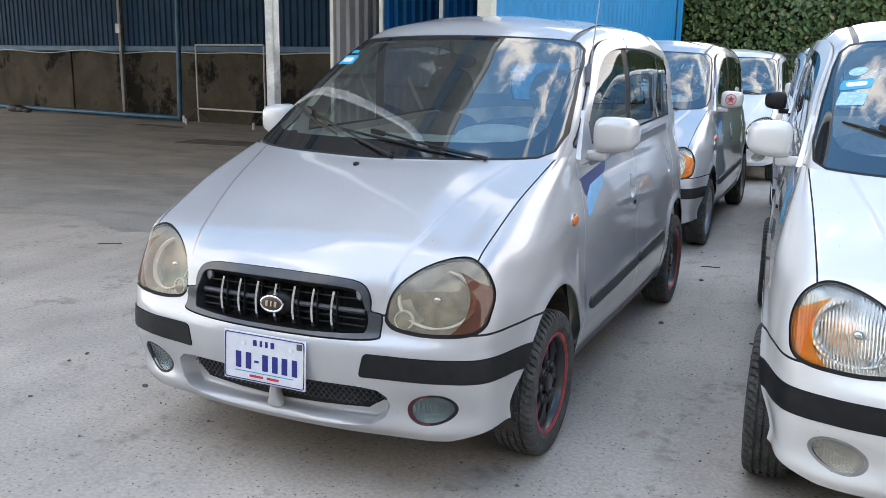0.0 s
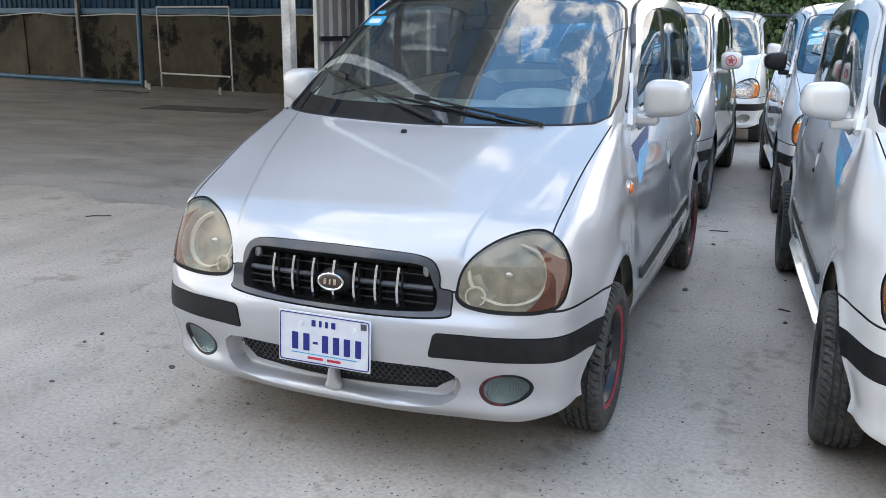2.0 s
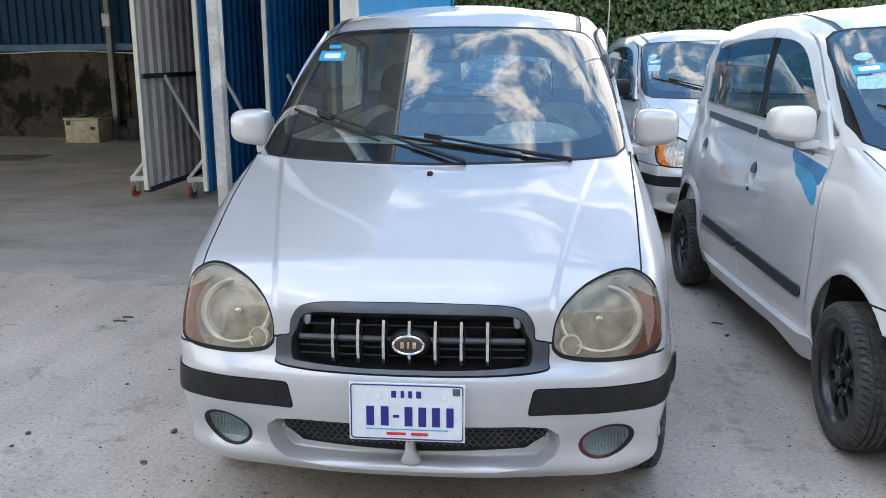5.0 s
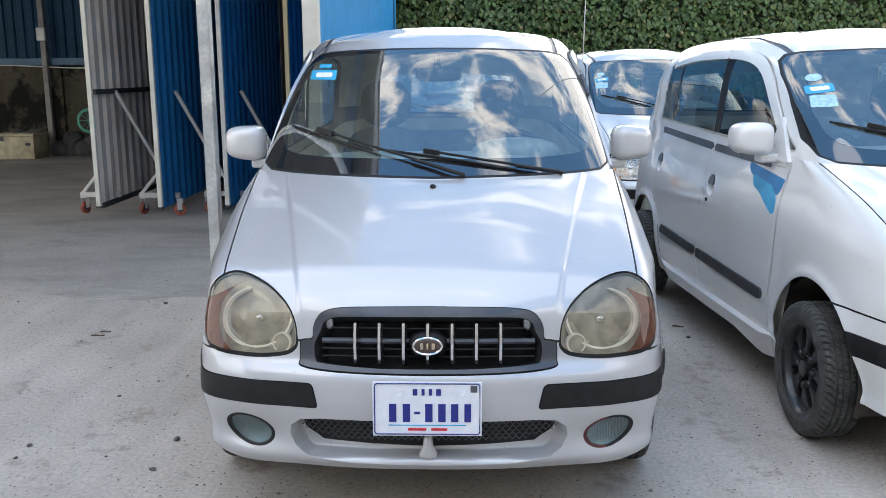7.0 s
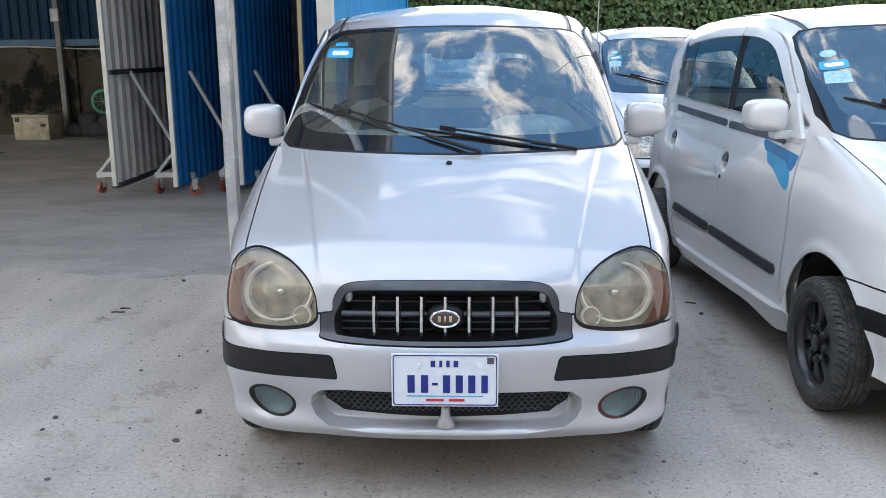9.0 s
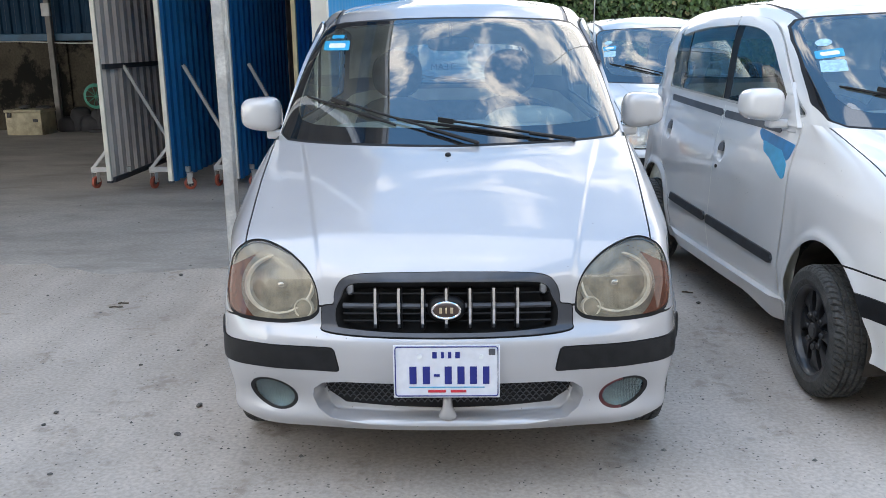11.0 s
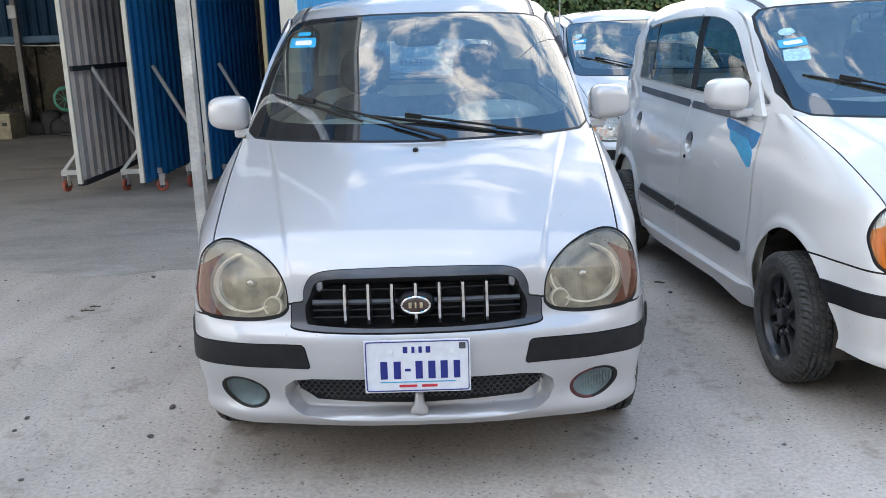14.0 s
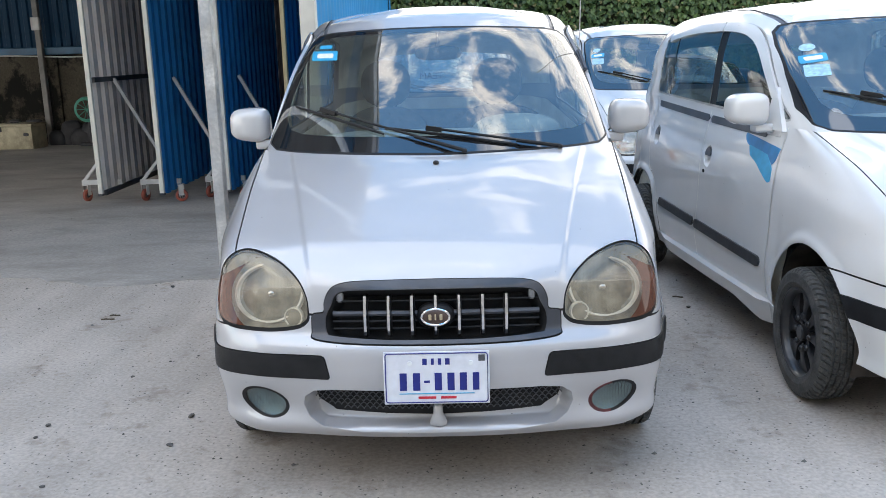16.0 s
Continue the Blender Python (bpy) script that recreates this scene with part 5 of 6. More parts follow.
# ---- the yard and the open shed ----
def concrete():
    """Worn grey concrete: broad stains, trowel drift, grit and small pits."""
    m = mat("concrete", (0.425, 0.380, 0.335), 0.82, vary=0.11, scale=1.1, fine=0.12, fine_scale=60, bump=0.12, bump_scale=140,
            tint=(0.315, 0.268, 0.225), tint_scale=3.4, tint_low=0.575, tint_high=0.64, detail=14)
    n, l = m.node_tree.nodes, m.node_tree.links
    p = n["Principled BSDF"]
    tc = n.new("ShaderNodeTexCoord")
    old = p.inputs["Base Color"].links[0].from_socket
    vor = n.new("ShaderNodeTexVoronoi")
    vor.inputs["Scale"].default_value = 36
    l.new(tc.outputs["Object"], vor.inputs["Vector"])
    spot = n.new("ShaderNodeValToRGB")
    spot.color_ramp.elements[0].position, spot.color_ramp.elements[0].color = 0.10, (1, 1, 1, 1)
    spot.color_ramp.elements[1].position, spot.color_ramp.elements[1].color = 0.19, (0, 0, 0, 1)
    wob = n.new("ShaderNodeTexNoise")
    wob.inputs["Scale"].default_value, wob.inputs["Detail"].default_value = 90, 3
    l.new(tc.outputs["Object"], wob.inputs["Vector"])
    rag = n.new("ShaderNodeMath")
    rag.operation = 'MULTIPLY_ADD'
    rag.inputs[1].default_value = 0.35
    l.new(wob.outputs["Fac"], rag.inputs[0])
    off = n.new("ShaderNodeMath")
    off.inputs[1].default_value = -0.175
    l.new(vor.outputs["Distance"], off.inputs[0])
    l.new(off.outputs[0], rag.inputs[2])
    l.new(rag.outputs[0], spot.inputs["Fac"])
    keep = n.new("ShaderNodeTexNoise")
    keep.inputs["Scale"].default_value = 5.0
    keep.inputs["Detail"].default_value = 4.0
    l.new(tc.outputs["Object"], keep.inputs["Vector"])
    kr = n.new("ShaderNodeValToRGB")
    kr.color_ramp.elements[0].position, kr.color_ramp.elements[1].position = 0.36, 0.54
    l.new(keep.outputs["Fac"], kr.inputs["Fac"])
    both_m = n.new("ShaderNodeMath")
    both_m.operation = 'MULTIPLY'
    l.new(spot.outputs["Color"], both_m.inputs[0])
    l.new(kr.outputs["Color"], both_m.inputs[1])
    dark = n.new("ShaderNodeMixRGB")
    dark.inputs["Color2"].default_value = (0.13, 0.12, 0.105, 1)
    l.new(both_m.outputs[0], dark.inputs["Fac"])
    l.new(old, dark.inputs["Color1"])
    scuff = n.new("ShaderNodeTexNoise")
    scuff.inputs["Scale"].default_value, scuff.inputs["Detail"].default_value, scuff.inputs["Roughness"].default_value = 15.0, 12.0, 0.74
    l.new(tc.outputs["Object"], scuff.inputs["Vector"])
    sc_r = n.new("ShaderNodeValToRGB")
    sc_r.color_ramp.elements[0].position, sc_r.color_ramp.elements[0].color = 0.62, (1, 1, 1, 1)
    sc_r.color_ramp.elements[1].position, sc_r.color_ramp.elements[1].color = 0.68, (0.80, 0.78, 0.755, 1)
    track_map = n.new("ShaderNodeMapping")
    track_map.inputs["Rotation"].default_value = (0, 0, -0.35)
    track_map.inputs["Scale"].default_value = (2.4, 0.45, 1)
    track = n.new("ShaderNodeTexNoise")
    track.inputs["Scale"].default_value, track.inputs["Detail"].default_value = 1.0, 3.0
    l.new(tc.outputs["Object"], track_map.inputs["Vector"])
    l.new(track_map.outputs["Vector"], track.inputs["Vector"])
    lean = n.new("ShaderNodeMath")
    lean.operation = 'MULTIPLY_ADD'
    lean.inputs[1].default_value, lean.inputs[2].default_value = 0.55, -0.275
    l.new(track.outputs["Fac"], lean.inputs[0])
    sum_s = n.new("ShaderNodeMath")
    sum_s.operation = 'ADD'
    l.new(scuff.outputs["Fac"], sum_s.inputs[0])
    l.new(lean.outputs[0], sum_s.inputs[1])
    l.new(sum_s.outputs[0], sc_r.inputs["Fac"])
    pit = n.new("ShaderNodeBump")
    pit.inputs["Strength"].default_value, pit.inputs["Distance"].default_value = 0.6, 0.012
    l.new(sc_r.outputs["Color"], pit.inputs["Height"])
    l.new(p.inputs["Normal"].links[0].from_socket, pit.inputs["Normal"])
    l.new(pit.outputs["Normal"], p.inputs["Normal"])
    worn = n.new("ShaderNodeMixRGB")
    worn.blend_type = 'MULTIPLY'
    worn.inputs["Fac"].default_value = 1
    l.new(dark.outputs["Color"], worn.inputs["Color1"])
    l.new(sc_r.outputs["Color"], worn.inputs["Color2"])
    # long faint sweeps of trowel and tyre
    wv = n.new("ShaderNodeMapping")
    wv.inputs["Rotation"].default_value = (0, 0, 0.05)
    wv.inputs["Scale"].default_value = (4.5, 0.7, 1)
    sweep = n.new("ShaderNodeTexNoise")
    sweep.inputs["Scale"].default_value, sweep.inputs["Detail"].default_value = 1.3, 7
    l.new(tc.outputs["Object"], wv.inputs["Vector"])
    l.new(wv.outputs["Vector"], sweep.inputs["Vector"])
    sr = n.new("ShaderNodeValToRGB")
    sr.color_ramp.elements[0].position, sr.color_ramp.elements[0].color = 0.35, (0.93, 0.925, 0.92, 1)
    sr.color_ramp.elements[1].position, sr.color_ramp.elements[1].color = 0.62, (1.05, 1.05, 1.05, 1)
    l.new(sweep.outputs["Fac"], sr.inputs["Fac"])
    mul = n.new("ShaderNodeMixRGB")
    mul.blend_type = 'MULTIPLY'
    mul.inputs["Fac"].default_value = 1
    l.new(worn.outputs["Color"], mul.inputs["Color1"])
    l.new(sr.outputs["Color"], mul.inputs["Color2"])
    l.new(mul.outputs["Color"], p.inputs["Base Color"])
    return m


CONCRETE = concrete()
# stained concrete; the low base tone also carries the shed's interior shade
PLINTH_SHADED = mat("stained_shaded_plinth", (0.076, 0.066, 0.050), 0.95, spec=0.15, vary=0.3, scale=1.4, fine=0.15, fine_scale=30, bump=0.5, bump_scale=12,
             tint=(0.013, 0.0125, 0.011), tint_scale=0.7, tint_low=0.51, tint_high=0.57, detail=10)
# back-wall blue deepened to hold the shed's shade
BLUE_SHEET_SHADED = mat("shaded_blue_sheet_metal", (0.003, 0.034, 0.073), 0.6, 0.0, spec=0.2, vary=0.15, scale=1.5, fine=0.06)
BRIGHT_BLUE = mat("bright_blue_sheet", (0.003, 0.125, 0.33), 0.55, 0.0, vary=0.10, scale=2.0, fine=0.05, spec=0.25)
# side-wall blue lightened to stand for sun on its face
SIDE_BLUE_SUNLIT = mat("sunlit_side_blue_sheet", (0.003, 0.20, 0.45), 0.55, 0.0, vary=0.10, scale=2.0, fine=0.05, spec=0.25)
BLUE_PIPE = mat("blue_pipe_paint", (0.012, 0.085, 0.16), 0.45, vary=0.2, scale=5)
GREY_SHEET = mat("grey_sheet_metal", (0.52, 0.49, 0.46), 0.5, 0.1, vary=0.15, scale=2, fine=0.08)
CREAM = mat("cream_steel", (0.62, 0.61, 0.55), 0.5, vary=0.12, scale=4)
YELLOW = mat("yellowed_steel", (0.55, 0.45, 0.26), 0.5, vary=0.12, scale=4)
GALVANISED = mat("galvanised_steel", (0.60, 0.60, 0.58), 0.38, 0.55, vary=0.28, scale=9, fine=0.1, fine_scale=70, tint=(0.44, 0.46, 0.48), tint_scale=5)
WHITE_STEEL = mat("white_steel", (0.54, 0.54, 0.52), 0.5, vary=0.12, scale=6)
DARK_STEEL = mat("dark_steel", (0.04, 0.04, 0.045), 0.6, vary=0.2, scale=8)
CASTER = mat("caster_red", (0.30, 0.07, 0.045), 0.5, vary=0.2, scale=20)
ROOF_SHEET = mat("roof_sheet", (0.34, 0.34, 0.34), 0.5, 0.3, vary=0.15, scale=2)
CHEST = mat("chest_paint", (0.42, 0.37, 0.25), 0.55, vary=0.18, scale=6, tint=(0.25, 0.22, 0.15), tint_scale=4)
GREEN = mat("green_plastic", (0.05, 0.28, 0.20), 0.5, vary=0.15, scale=10)
CABLE = mat("pale_cable", (0.55, 0.55, 0.52), 0.6, vary=0.1, scale=10)
BOARD = mat("dark_board", (0.15, 0.135, 0.12), 0.85, vary=0.3, scale=3)


def leaf_material():
    m = bpy.data.materials.new("ivy_leaf")
    m.use_nodes = True
    n, l = m.node_tree.nodes, m.node_tree.links
    p = n["Principled BSDF"]
    p.inputs["Roughness"].default_value = 0.5
    g = n.new("ShaderNodeNewGeometry")
    r = n.new("ShaderNodeValToRGB")
    r.color_ramp.elements[0].color = (0.035, 0.07, 0.022, 1)
    r.color_ramp.elements[1].color = (0.15, 0.22, 0.08, 1)
    e = r.color_ramp.elements.new(0.93)
    e.color = (0.09, 0.15, 0.04, 1)
    r.color_ramp.elements[2].color = (0.22, 0.17, 0.08, 1)
    l.new(g.outputs["Random Per Island"], r.inputs["Fac"])
    l.new(r.outputs["Color"], p.inputs["Base Color"])
    return m


IVY = leaf_material()


def plain(name, bm, material, label, category, kind="structure", m=None):
    ob = part(name, bm, material, None, "", m)
    return tagged(ob, label, category, "", kind)


bm = bmesh.new()
bmesh.ops.create_grid(bm, x_segments=4, y_segments=4, size=400)
plain("ground", bm, CONCRETE, "worn grey concrete yard with stains and grit", "ground")


def corrugated(bm, length, height, pitch=.16, depth=.022, thick=.004):
    """Trapezoid sheet in the xz plane, from x = 0; ribs upright."""
    pts, x = [], 0.0
    while x < length:
        for dx, dy in ((0, 0), (.34, 0), (.46, 1), (.88, 1)):
            if x + dx * pitch <= length:
                pts.append((x + dx * pitch, -dy * depth))
        x += pitch
    pts.append((length, 0))
    front = [[bm.verts.new((px, py, z)) for px, py in pts] for z in (0, height)]
    back = [[bm.verts.new((px, py + thick, z)) for px, py in pts] for z in (0, height)]
    for j in range(len(pts) - 1):
        bm.faces.new((front[0][j], front[0][j + 1], front[1][j + 1], front[1][j]))
        bm.faces.new((back[0][j + 1], back[0][j], back[1][j], back[1][j + 1]))
    for j in range(len(pts) - 1):
        bm.faces.new((front[0][j], back[0][j], back[0][j + 1], front[0][j + 1]))


# back wall of the shed: stained plinth below, blue sheet above, both coloured darker for shade
WALL = pose(-26.0, 15.38, 0, 0, 0, -7.4)
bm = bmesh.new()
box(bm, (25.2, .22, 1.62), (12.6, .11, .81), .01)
plain("wall_north", bm, PLINTH_SHADED, "stained concrete plinth wall of the open shed, darkened for shade", "wall", m=WALL)
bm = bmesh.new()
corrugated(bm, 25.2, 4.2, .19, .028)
plain("wall_cladding", bm, BLUE_SHEET_SHADED, "blue corrugated sheet above the plinth, in a shaded tone", "wall", m=WALL @ pose(0, .05, 1.56))
bm = bmesh.new()
box(bm, (25.2, .07, .13), (12.6, -.03, 1.62), .012)
plain("wall_trim", bm, BLUE_PIPE, "blue folded sill along the bottom of the sheet", "trim", m=WALL)
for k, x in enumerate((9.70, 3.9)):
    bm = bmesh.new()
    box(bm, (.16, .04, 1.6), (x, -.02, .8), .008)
    plain("wall_pier", bm, PLINTH_SHADED, "stained concrete pier on the plinth wall, darkened for shade", "wall", m=WALL)
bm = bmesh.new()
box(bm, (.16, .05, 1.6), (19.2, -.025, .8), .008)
plain("wall_pier", bm, PLINTH_SHADED, "stained concrete pier on the plinth wall, darkened for shade", "wall", m=WALL)


BOARD_GREY = mat("weathered_grey_steel", (0.20, 0.19, 0.175), 0.6, vary=0.2, scale=5)


def wall_post(x, label):
    post = thing("wall_post", label, "post", WALL @ pose(x, -.12, 0))
    bm = bmesh.new()
    box(bm, (.10, .08, 5.2), (0, 0, 2.6), .008)
    part("shaft", bm, BOARD_GREY, post)
    bm = bmesh.new()
    box(bm, (.16, .05, .22), (0, -.06, 2.08), .01)
    part("switch_box", bm, WHITE_STEEL, post)


wall_post(11.87, "grey steel post in front of the plinth wall")
wall_post(19.05, "grey steel post in front of the dark plinth")

# the smoother, darker slab of the shed, with a worn front edge
SLAB = mat("shed_slab", (0.385, 0.358, 0.325), 0.66, vary=0.16, scale=0.9, fine=0.15, fine_scale=45, bump=0.22, bump_scale=90,
           tint=(0.25, 0.23, 0.205), tint_scale=1.4, tint_low=0.48, tint_high=0.68, detail=8)
n_slab = SLAB.node_tree
stretch = n_slab.nodes.new("ShaderNodeMapping")
stretch.inputs["Scale"].default_value = (0.8, 1.5, 1)
for link in list(n_slab.links):
    if link.from_socket.name == "Object" and link.to_node.type == 'TEX_NOISE':
        n_slab.links.new(stretch.outputs["Vector"], link.to_socket)
n_slab.links.new(n_slab.nodes["Texture Coordinate"].outputs["Object"], stretch.inputs["Vector"])
rng = random.Random(21)
edge = []
for k in range(110):
    x = -1.12 - k * .12
    edge.append((x, 3.12 + .16 * math.sin(x * 1.1 + .6) + .10 * math.sin(x * 3.7) + rng.uniform(-.05, .05)))
edge = [(-1.12, 14.2)] + edge + [(-14.4, 14.2)]
bm = bmesh.new()
bm.faces.new([bm.verts.new((x, y, .003)) for x, y in edge])
low = bmesh.ops.extrude_face_region(bm, geom=bm.faces[:])["geom"]
bmesh.ops.translate(bm, vec=(0, 0, -.02), verts=[v for v in low if isinstance(v, bmesh.types.BMVert)])
plain("floor", bm, SLAB, "darker smooth concrete slab of the shed with a worn edge", "floor")
bm = bmesh.new()
box(bm, (2.0, .75, .006), (0, 0, .006), .002)
tagged(part("flat_sheet", bm, BOARD, None, "", pose(-7.85, 9.75, .001, 0, 0, 4)), "dark thin sheet lying flat on the shed floor", "sheet")

# blue pipe frame standing before the wall
frame_t = thing("pipe_frame", "blue painted pipe frame standing at the wall", "frame", WALL @ pose(0, -.42, 0))
for name, a, b in (("bottom_pipe", (4.0, 0, .10), (14.17, 0, .10)), ("upright", (14.14, 0, .06), (14.08, .2, 5.0)), ("upright", (4.0, 0, .06), (4.0, .2, 5.0))):
    bm = bmesh.new()
    rod(bm, a, b, .055, 14)
    part(name, bm, BLUE_PIPE, frame_t)
bm = bmesh.new()
rod(bm, (14.29, -.03, .0), (14.29, -.03, .16), .03, 10)
part("foot", bm, WHITE_STEEL, frame_t)

# white stand of thin tubes
stand = thing("display_stand", "white thin steel display stand with two bars", "stand", pose(-11.38, 12.99, 0, 0, 0, -9))
for name, a, b, r in (("leg", (0, 0, .04), (0, 0, 1.70), .017), ("leg", (2.06, 0, .04), (2.06, 0, 1.70), .017), ("bar", (0, 0, 1.70), (2.06, 0, 1.70), .017), ("bar", (0, 0, .34), (2.06, 0, .34), .017)):
    bm = bmesh.new()
    rod(bm, a, b, r, 10)
    part(name, bm, WHITE_STEEL, stand)
for x in (0, 2.06):
    for s in (-1, 1):
        bm = bmesh.new()
        bar(bm, (x, 0, .36), (x + s * .10, s * .28, .02), .03, .02)
        part("brace", bm, DARK_STEEL, stand)
    bm = bmesh.new()
    rod(bm, (x - .05, -.3, 0), (x - .05, -.3, .14), .03, 10)
    part("foot", bm, WHITE_STEEL, stand)

# cable along the wall
bm = bmesh.new()
tube(bm, [(x, -.10, 1.56 - .035 * abs(math.sin(x * .9)) - .02 * math.sin(x * 2.3)) for x in np.linspace(.2, 24.5, 120)], .012, 6)
plain("wall_cable", bm, CABLE, "pale cable sagging along the top of the plinth", "cable", m=WALL, kind="")

# white hose hanging from above, and dark rags on the pipe
bm = bmesh.new()
tube(bm, [(5.42, -.12, 4.4), (5.50, -.13, 3.4), (5.47, -.13, 2.4), (5.40, -.13, 1.75), (5.36, -.13, 1.45)], .022, 8)
plain("hose", bm, CABLE, "pale hose hanging down the blue cladding", "hose", m=WALL, kind="")
bm = bmesh.new()
for x, r in ((8.15, .16), (8.42, .12), (8.62, .09)):
    blob(bm, (r * 1.5, r, r * .6), (x, -.62, r * .55), 2.5, None, 14, 8)
tagged(part("rag_bundle", bm, DARK_STEEL, None, "", WALL), "dark rags lying along the blue pipe", "rags")

# cream chest with things beside it
chest = thing("metal_chest", "cream metal chest on the shed floor", "chest", pose(-7.40, 12.32, 0, 0, 0, -5))
bm = bmesh.new()
box(bm, (.64, .46, .38), (0, 0, .19), .012, None, 2)
part("body", bm, CHEST, chest)
bm = bmesh.new()
box(bm, (.67, .49, .05), (0, 0, .405), .012, None, 2)
part("lid", bm, CHEST, chest)
bm = bmesh.new()
box(bm, (.07, .02, .08), (-.24, -.245, .34), .006)
part("hasp", bm, DARK_STEEL, chest)
bm = bmesh.new()
box(bm, (.09, .012, .05), (.22, -.236, .25), .01)
part("handle", bm, DARK_STEEL, chest)
bm = bmesh.new()
for x, y, z, r in ((-.2, 0, .46, .05), (.05, .05, .455, .04), (.2, -.05, .46, .045)):
    blob(bm, (r * 2, r, r * .6), (x, y, z), 2.5, None, 12, 8)
ob = part("rag_bundle", bm, DARK_STEEL, None, "", pose(-7.3, 12.34, -.002))
tagged(ob, "dark rags lying on the chest lid", "rags")
bin_t = thing("fan", "green round fan standing among dark clutter", "fan", pose(-6.3, 12.5, 0))
bm = bmesh.new()
lathe(bm, [(.21, -.03), (.22, 0), (.21, .04), (.16, .06)], 28, Matrix.Translation((0, 0, .62)) @ Matrix.Rotation(radians(-90), 4, 'Z'))
for k in range(5):
    a = k * math.pi / 5
    rod(bm, (.2 * math.cos(a), -.02, .62 + .2 * math.sin(a)), (-.2 * math.cos(a), -.02, .62 - .2 * math.sin(a)), .006, 6)
part("cage", bm, GREEN, bin_t)
bm = bmesh.new()
rod(bm, (0, .05, .0), (0, .05, .6), .03, 10)
box(bm, (.3, .3, .05), (0, .05, .025), .01)
part("stand", bm, DARK_STEEL, bin_t)
rng = random.Random(4)
for k in range(5):
    bm = bmesh.new()
    blob(bm, (.15 + .12 * rng.random(), .16, .14 + .2 * rng.random()), (0, 0, .1), 2.4 + rng.random(), None, 14, 8)
    ob = part("dark_bag", bm, DARK_STEEL, None, "", pose(-6.95 + .21 * k, 12.75 + .1 * rng.random(), .0, 0, 0, rng.random() * 90))
    tagged(ob, "dark sack heaped by the plinth wall", "bag", "dark sacks")
bm = bmesh.new()
box(bm, (1.3, .32, .012), (0, 0, .007), .003)
ob = part("flat_board", bm, BOARD, None, "", pose(-11.6, 12.0, 0, 0, 0, -8))
tagged(ob, "thin dark board lying on the shed floor", "board")

# roof of the shed, open towards the yard
bm = bmesh.new()
box(bm, (25.4, 14.24, .06), (-13.8, 8.58, 5.55), .0)
plain("shed_roof", bm, ROOF_SHEET, "grey metal sheet roof of the open shed", "roof")
for k in range(7):
    bm = bmesh.new()
    box(bm, (.16, 14.0, .22), (-4.3 - 3.1 * k, 8.6, 5.40), .01)
    plain("roof_beam", bm, BLUE_PIPE, "blue steel beam under the shed roof", "beam")
bm = bmesh.new()
box(bm, (.10, 14.0, .24), (-1.16, 8.6, 5.38), .01)
plain("edge_beam", bm, ROOF_SHEET, "grey edge beam along the open side of the shed", "beam")
bm = bmesh.new()
box(bm, (.26, 14.0, .20), (-1.62, 8.6, 5.41), .01)
plain("edge_beam", bm, BRIGHT_BLUE, "bright blue roof beam beside the open side", "beam")


def steel_post(name, x, y, w, material, label, h=5.28):
    post = thing(name, label, "post", pose(x, y, 0))
    bm = bmesh.new()
    box(bm, (w, w, h), (0, 0, h / 2), .006)
    part("shaft", bm, material, post)
    bm = bmesh.new()
    box(bm, (w * 2, w * 2, .012), (0, 0, .008), .002)
    part("base_plate", bm, material, post)


steel_post("shed_post", -1.050, 1.50, .055, GALVANISED, "galvanised square steel post of the shed")
steel_post("shed_post", -1.06, 4.40, .12, CREAM, "cream painted steel post at the end of the blue wall")

# white gutter along the front edge of the roof
bm = bmesh.new()
box(bm, (25.4, .14, .26), (-13.8, 1.38, 5.50), .02)
plain("roof_gutter", bm, WHITE_STEEL, "white gutter along the front of the shed roof", "gutter")

# plain walls added out of view; the tall south one cuts light on the bumpers
YARD_WALL = mat("yard_wall_render", (0.42, 0.41, 0.38), 0.9, vary=0.2, scale=0.9, bump=0.4, bump_scale=15)
bm = bmesh.new()
box(bm, (27, .25, 7.6), (2, -9.5, 3.8), .02)
plain("light_block_south", bm, YARD_WALL, "plain grey rendered wall, unseen, added to block low sky light", "wall")
bm = bmesh.new()
box(bm, (.25, 26, 3.4), (15.2, 3, 1.7), .02)
plain("wall_yard_side", bm, YARD_WALL, "plain grey rendered yard wall, added out of view", "wall")

# blue side wall behind the parked cars; its lighter blue has the sunlight painted in
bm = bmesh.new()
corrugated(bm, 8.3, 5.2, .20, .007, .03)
plain("wall_side", bm, SIDE_BLUE_SUNLIT, "blue corrugated side wall of the shed, in a sunlit tone", "wall", m=pose(-1.03, 4.46, 0, 0, 0, 90))


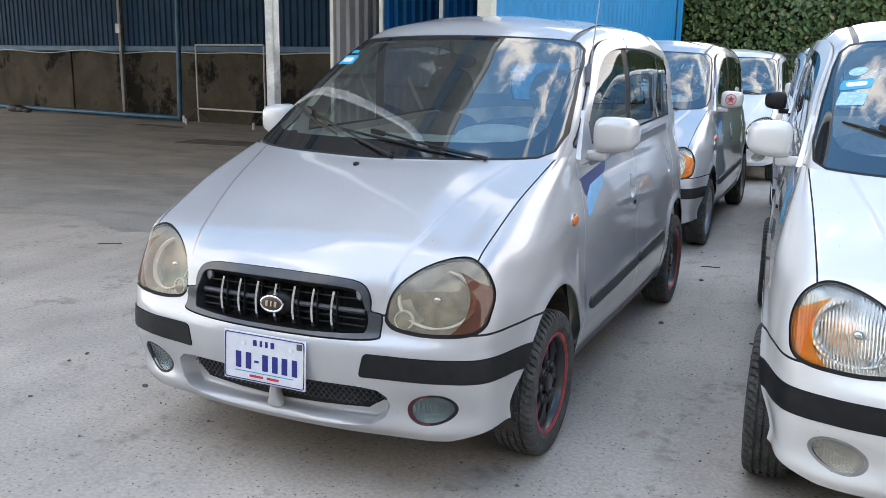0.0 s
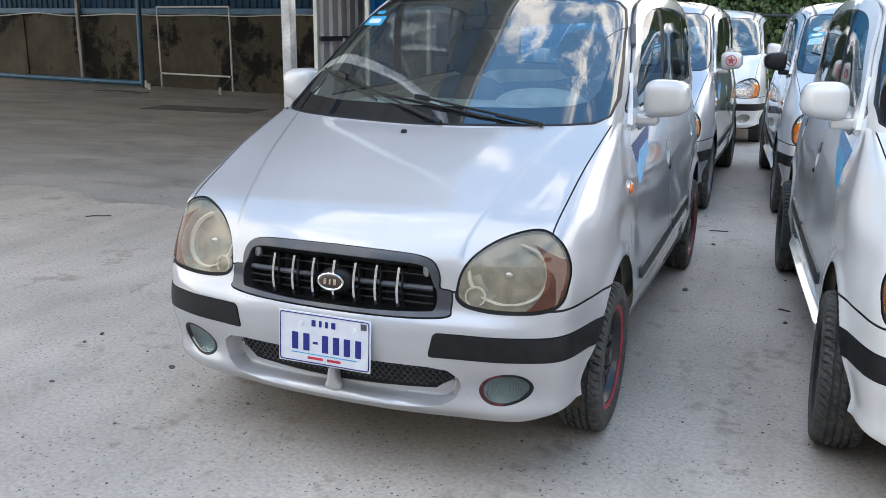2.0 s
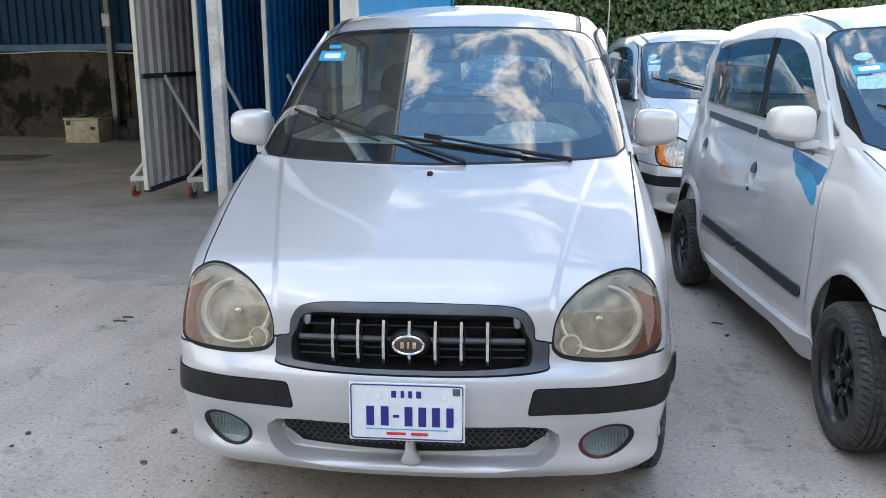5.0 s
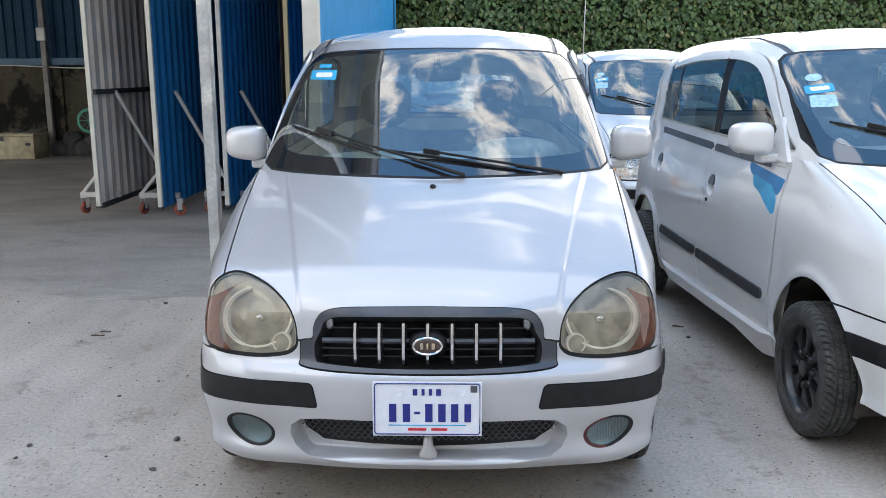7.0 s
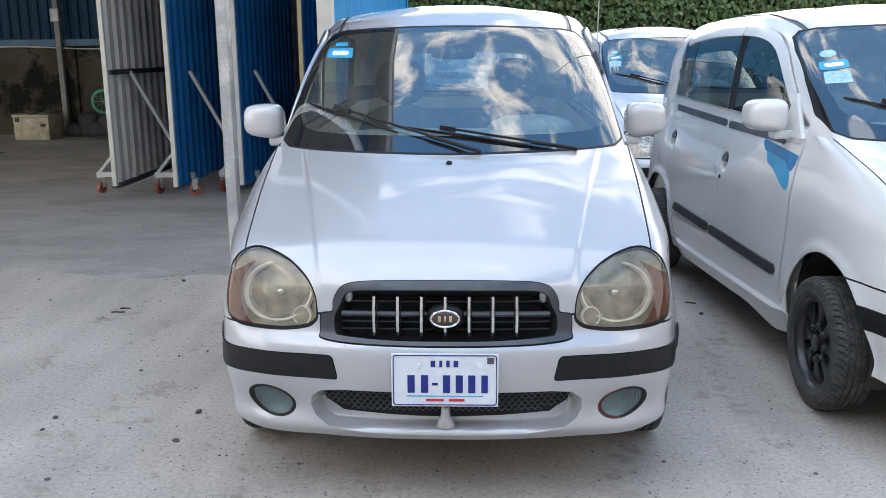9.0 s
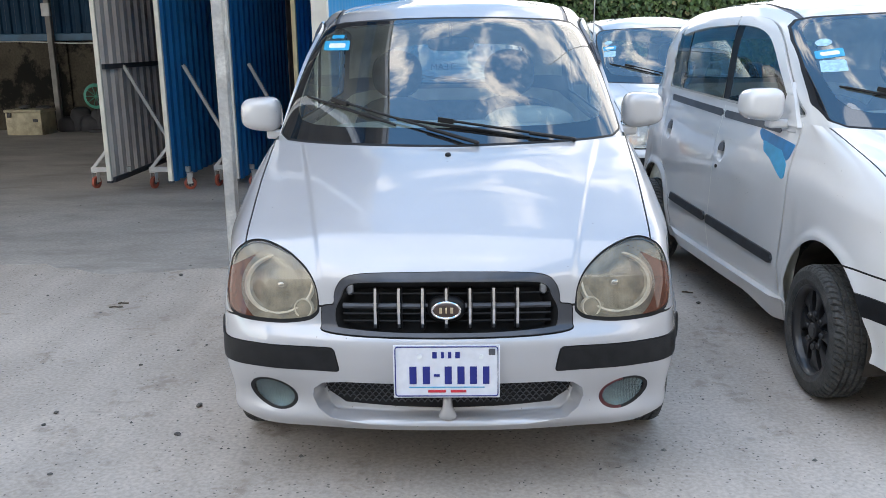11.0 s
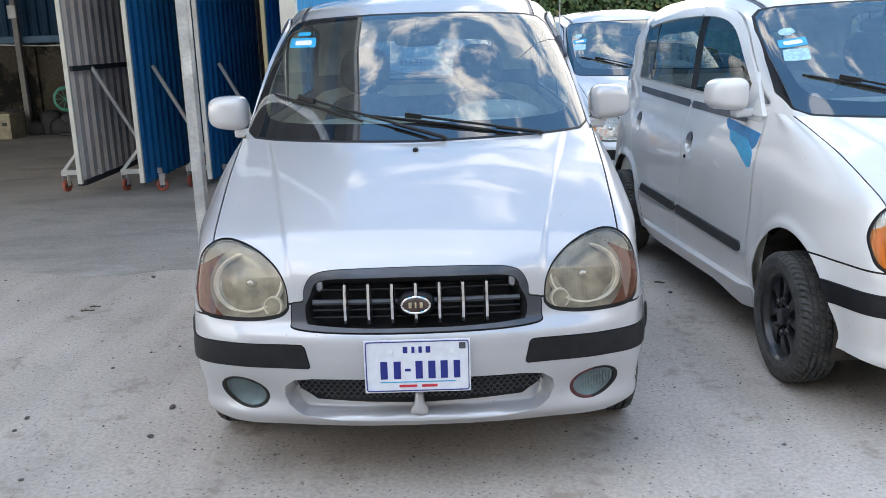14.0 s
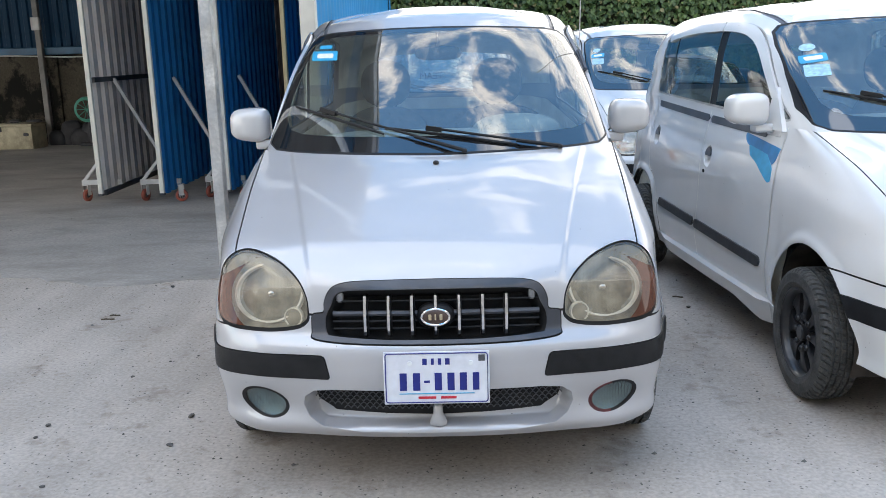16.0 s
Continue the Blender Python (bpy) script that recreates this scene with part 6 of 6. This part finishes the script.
def gate_leaf(x, y, turn, sheet, edge, label):
    """A tall rolling gate leaf: edge posts, sheet, bars, braces, base and casters."""
    g = thing("gate_leaf", label, "gate", pose(x, y, 0, 0, 0, 90 + turn), "rolling gate leaves")
    for px in (0, 2.55):
        bm = bmesh.new()
        box(bm, (.04, .045, 4.6), (px, 0, 2.44), .004)
        part("edge_post", bm, edge, g)
        bm = bmesh.new()
        box(bm, (.05, .05, .02), (px, 0, .13), .002)
        part("end_cap", bm, DARK_STEEL, g)
    bm = bmesh.new()
    corrugated(bm, 2.5, 4.50, .20, .03)
    part("sheet", bm, sheet, g, "", pose(.03, .012, .12))
    for z in ((.145, 1.25, 2.6, 3.9) if sheet is GREY_SHEET else (3.9,)):
        bm = bmesh.new()
        box(bm, (2.5, .03, .05), (1.27, -.035, z), .003)
        part("rail", bm, DARK_STEEL, g)
    def caster(px, py, turn_c):
        bm = bmesh.new()
        lathe(bm, [(.036, -.018), (.052, -.018), (.062, -.014), (.064, 0), (.062, .014), (.052, .018), (.036, .018)], 24, None, True)
        c = part("caster", bm, CASTER, g, "", pose(px, py, .064, 0, 0, turn_c))
        bm = bmesh.new()
        for k in range(5):
            bar(bm, (0, 0, 0), (0, .044 * math.cos(k * 1.2566), .044 * math.sin(k * 1.2566)), .012, .014)
        rod(bm, (-.022, 0, 0), (.022, 0, 0), .014, 12)
        part("caster_hub", bm, DARK_STEEL, c)
        bm = bmesh.new()
        for q in (-.028, .028):
            box(bm, (.004, .05, .10), (q, 0, .05), .001)
        box(bm, (.07, .06, .012), (0, 0, .108), .002)
        part("caster_fork", bm, WHITE_STEEL, c)

    for px in (.42, 2.3):
        bm = bmesh.new()
        bar(bm, (px, -.06, .20), (px, .36, .20), .04, .05)
        part("base_bar", bm, WHITE_STEEL, g)
        bm = bmesh.new()
        bar(bm, (px, .34, .21), (px, .02, .58), .035, .03)
        part("brace", bm, WHITE_STEEL, g)
        caster(px, .32, 75)
        if sheet is not GREY_SHEET:
            caster(px - .08, -.08, 8)
    bm = bmesh.new()
    bar(bm, (.50, -.05, 1.25), (.50, -.55, .30), .035, .03)
    part("brace", bm, WHITE_STEEL, g)
    return g


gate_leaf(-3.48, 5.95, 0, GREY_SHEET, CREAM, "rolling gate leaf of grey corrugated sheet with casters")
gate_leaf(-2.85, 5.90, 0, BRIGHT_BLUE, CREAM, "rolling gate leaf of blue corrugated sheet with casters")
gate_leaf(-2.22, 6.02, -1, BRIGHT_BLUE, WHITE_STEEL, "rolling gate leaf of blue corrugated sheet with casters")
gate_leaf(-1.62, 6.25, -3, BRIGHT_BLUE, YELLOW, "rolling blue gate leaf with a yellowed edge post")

# an added dark panel that stands for the deep shade behind the gate leaves
bm = bmesh.new()
box(bm, (2.36, .10, 5.2), (-2.27, 8.95, 2.6), .01)
plain("dark_backing", bm, DARK_STEEL, "dark panel added for the black depth behind the gate leaves", "wall")

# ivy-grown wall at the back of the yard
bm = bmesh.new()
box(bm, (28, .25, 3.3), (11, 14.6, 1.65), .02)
# the near-black green paints the shade between the leaves onto the wall
plain("wall_east", bm, mat("ivy_shade", (0.045, 0.05, 0.03), 0.95, vary=0.5, scale=6, spec=0.1), "old wall behind the ivy, coloured as the shade between leaves", "wall")
rng = np.random.default_rng(7)
N = 32000
px, pz = rng.uniform(-2.6, 13, N), rng.uniform(.1, 3.5, N)
clump = np.array([noise.noise(Vector((a * .9, b * 1.1, 3.0))) for a, b in zip(px, pz)])
keep = clump > -.45
px, pz, clump = px[keep], pz[keep], clump[keep]
py = 14.42 - .16 * (clump + .4) - rng.uniform(0, .10, len(px))
verts, faces = [], []
for a, b, c in zip(px, py, pz):
    s = rng.uniform(.028, .064)
    turn = Euler((rng.normal(-.55, .35), rng.normal(0, .4), rng.normal(0, .5))).to_matrix()
    k = len(verts)
    for q in ((0, 0, .9), (.75, -.12, .35), (.55, .0, -.55), (0, .10, -1.0), (-.55, 0, -.55), (-.75, -.12, .35), (0, .14, 0)):
        verts.append(Vector((a, b, c)) + turn @ (Vector(q) * s))
    faces += [(k + 6, k, k + 1), (k + 6, k + 1, k + 2), (k + 6, k + 2, k + 3), (k + 6, k + 3, k + 4), (k + 6, k + 4, k + 5), (k + 6, k + 5, k)]
me = bpy.data.meshes.new("ivy")
me.from_pydata(verts, [], faces)
me.materials.append(IVY)
tagged(new("ivy", me), "dense green ivy grown over the yard wall", "ivy", "", "stuff")
bm = bmesh.new()
tube(bm, [(-1.0, 14.12, 1.62), (4, 14.14, 1.60), (13, 14.12, 1.62)], .022, 8)
tagged(part("rail_pipe", bm, DARK_STEEL, None), "dark pipe rail in front of the ivy", "rail")

# stone chips and twigs lying on the concrete
STONE = mat("chip_stone", (0.12, 0.11, 0.10), 0.9, vary=0.4, scale=60, bump=0.4, bump_scale=200)
TWIG = mat("twig_bark", (0.09, 0.07, 0.05), 0.9, vary=0.3, scale=80)
rng = random.Random(9)
for x, y, r in ((-1.593, .668, .017), (-1.591, .554, .013), (-1.033, .466, .018), (-1.031, .729, .019), (-1.445, 1.201, .016), (-1.772, 2.796, .018),
                (-1.333, 1.397, .011), (-1.378, .152, .014), (-1.218, 1.472, .010), (.862, 3.626, .020), (.824, 2.495, .022), (1.345, 2.121, .018), (1.33, 2.924, .014)):
    bm = bmesh.new()
    geo = bmesh.ops.create_icosphere(bm, subdivisions=2, radius=r * .62)["verts"]
    for v in geo:
        q = noise.noise(v.co * 55 + Vector((x * 9, y * 7, 0)))
        v.co *= 1 + .9 * q
        v.co.z = v.co.z * .55
    lowest = min(v.co.z for v in geo)
    bmesh.ops.translate(bm, vec=(0, 0, -lowest - .001), verts=geo)
    tagged(part("stone_chip", bm, STONE, None, "", pose(x, y, 0, 0, 0, rng.uniform(0, 180))), "small dark stone chip lying on the concrete", "stone", "stone chips on the yard")
for x, y, length, turn in ((-1.92, 2.11, .075, 4), (-1.907, 2.184, .06, 2), (-3.45, 2.63, .18, 32), (.861, 4.062, .13, 8), (1.338, 2.332, .06, -20)):
    bm = bmesh.new()
    tube(bm, [(-length / 2, 0, .004), (-length / 6, .004, .006), (length / 5, -.002, .005), (length / 2, .003, .004)], .0042, 6)
    tagged(part("twig", bm, TWIG, None, "", pose(x, y, 0, 0, 0, turn)), "thin dry brown twig on the concrete", "twig", "twigs on the yard")

# grit and small stones on the concrete
rng = np.random.default_rng(11)
verts, faces = [], []
for _ in range(5000):
    a, b = rng.uniform(-4.5, 3.2), rng.uniform(-1.6, 6.0)
    s = min(.011, .0021 * math.exp(rng.normal(0, .60)))
    k = len(verts)
    for q in ((1, 0, .1), (0, 1, .1), (-1, 0, .1), (0, -1, .1), (.1, .1, .9), (0, 0, -.2)):
        verts.append((a + q[0] * s * rng.uniform(.7, 1.3), b + q[1] * s * rng.uniform(.7, 1.3), q[2] * s))
    for i in range(4):
        faces += [(k + i, k + (i + 1) % 4, k + 4), (k + (i + 1) % 4, k + i, k + 5)]
me = bpy.data.meshes.new("grit")
me.from_pydata(verts, [], faces)
me.materials.append(mat("grit_stone", (0.16, 0.15, 0.14), 0.9, vary=0.4, scale=3))
tagged(new("grit", me), "loose dark grit and small stones on the concrete", "grit", "", "stuff")
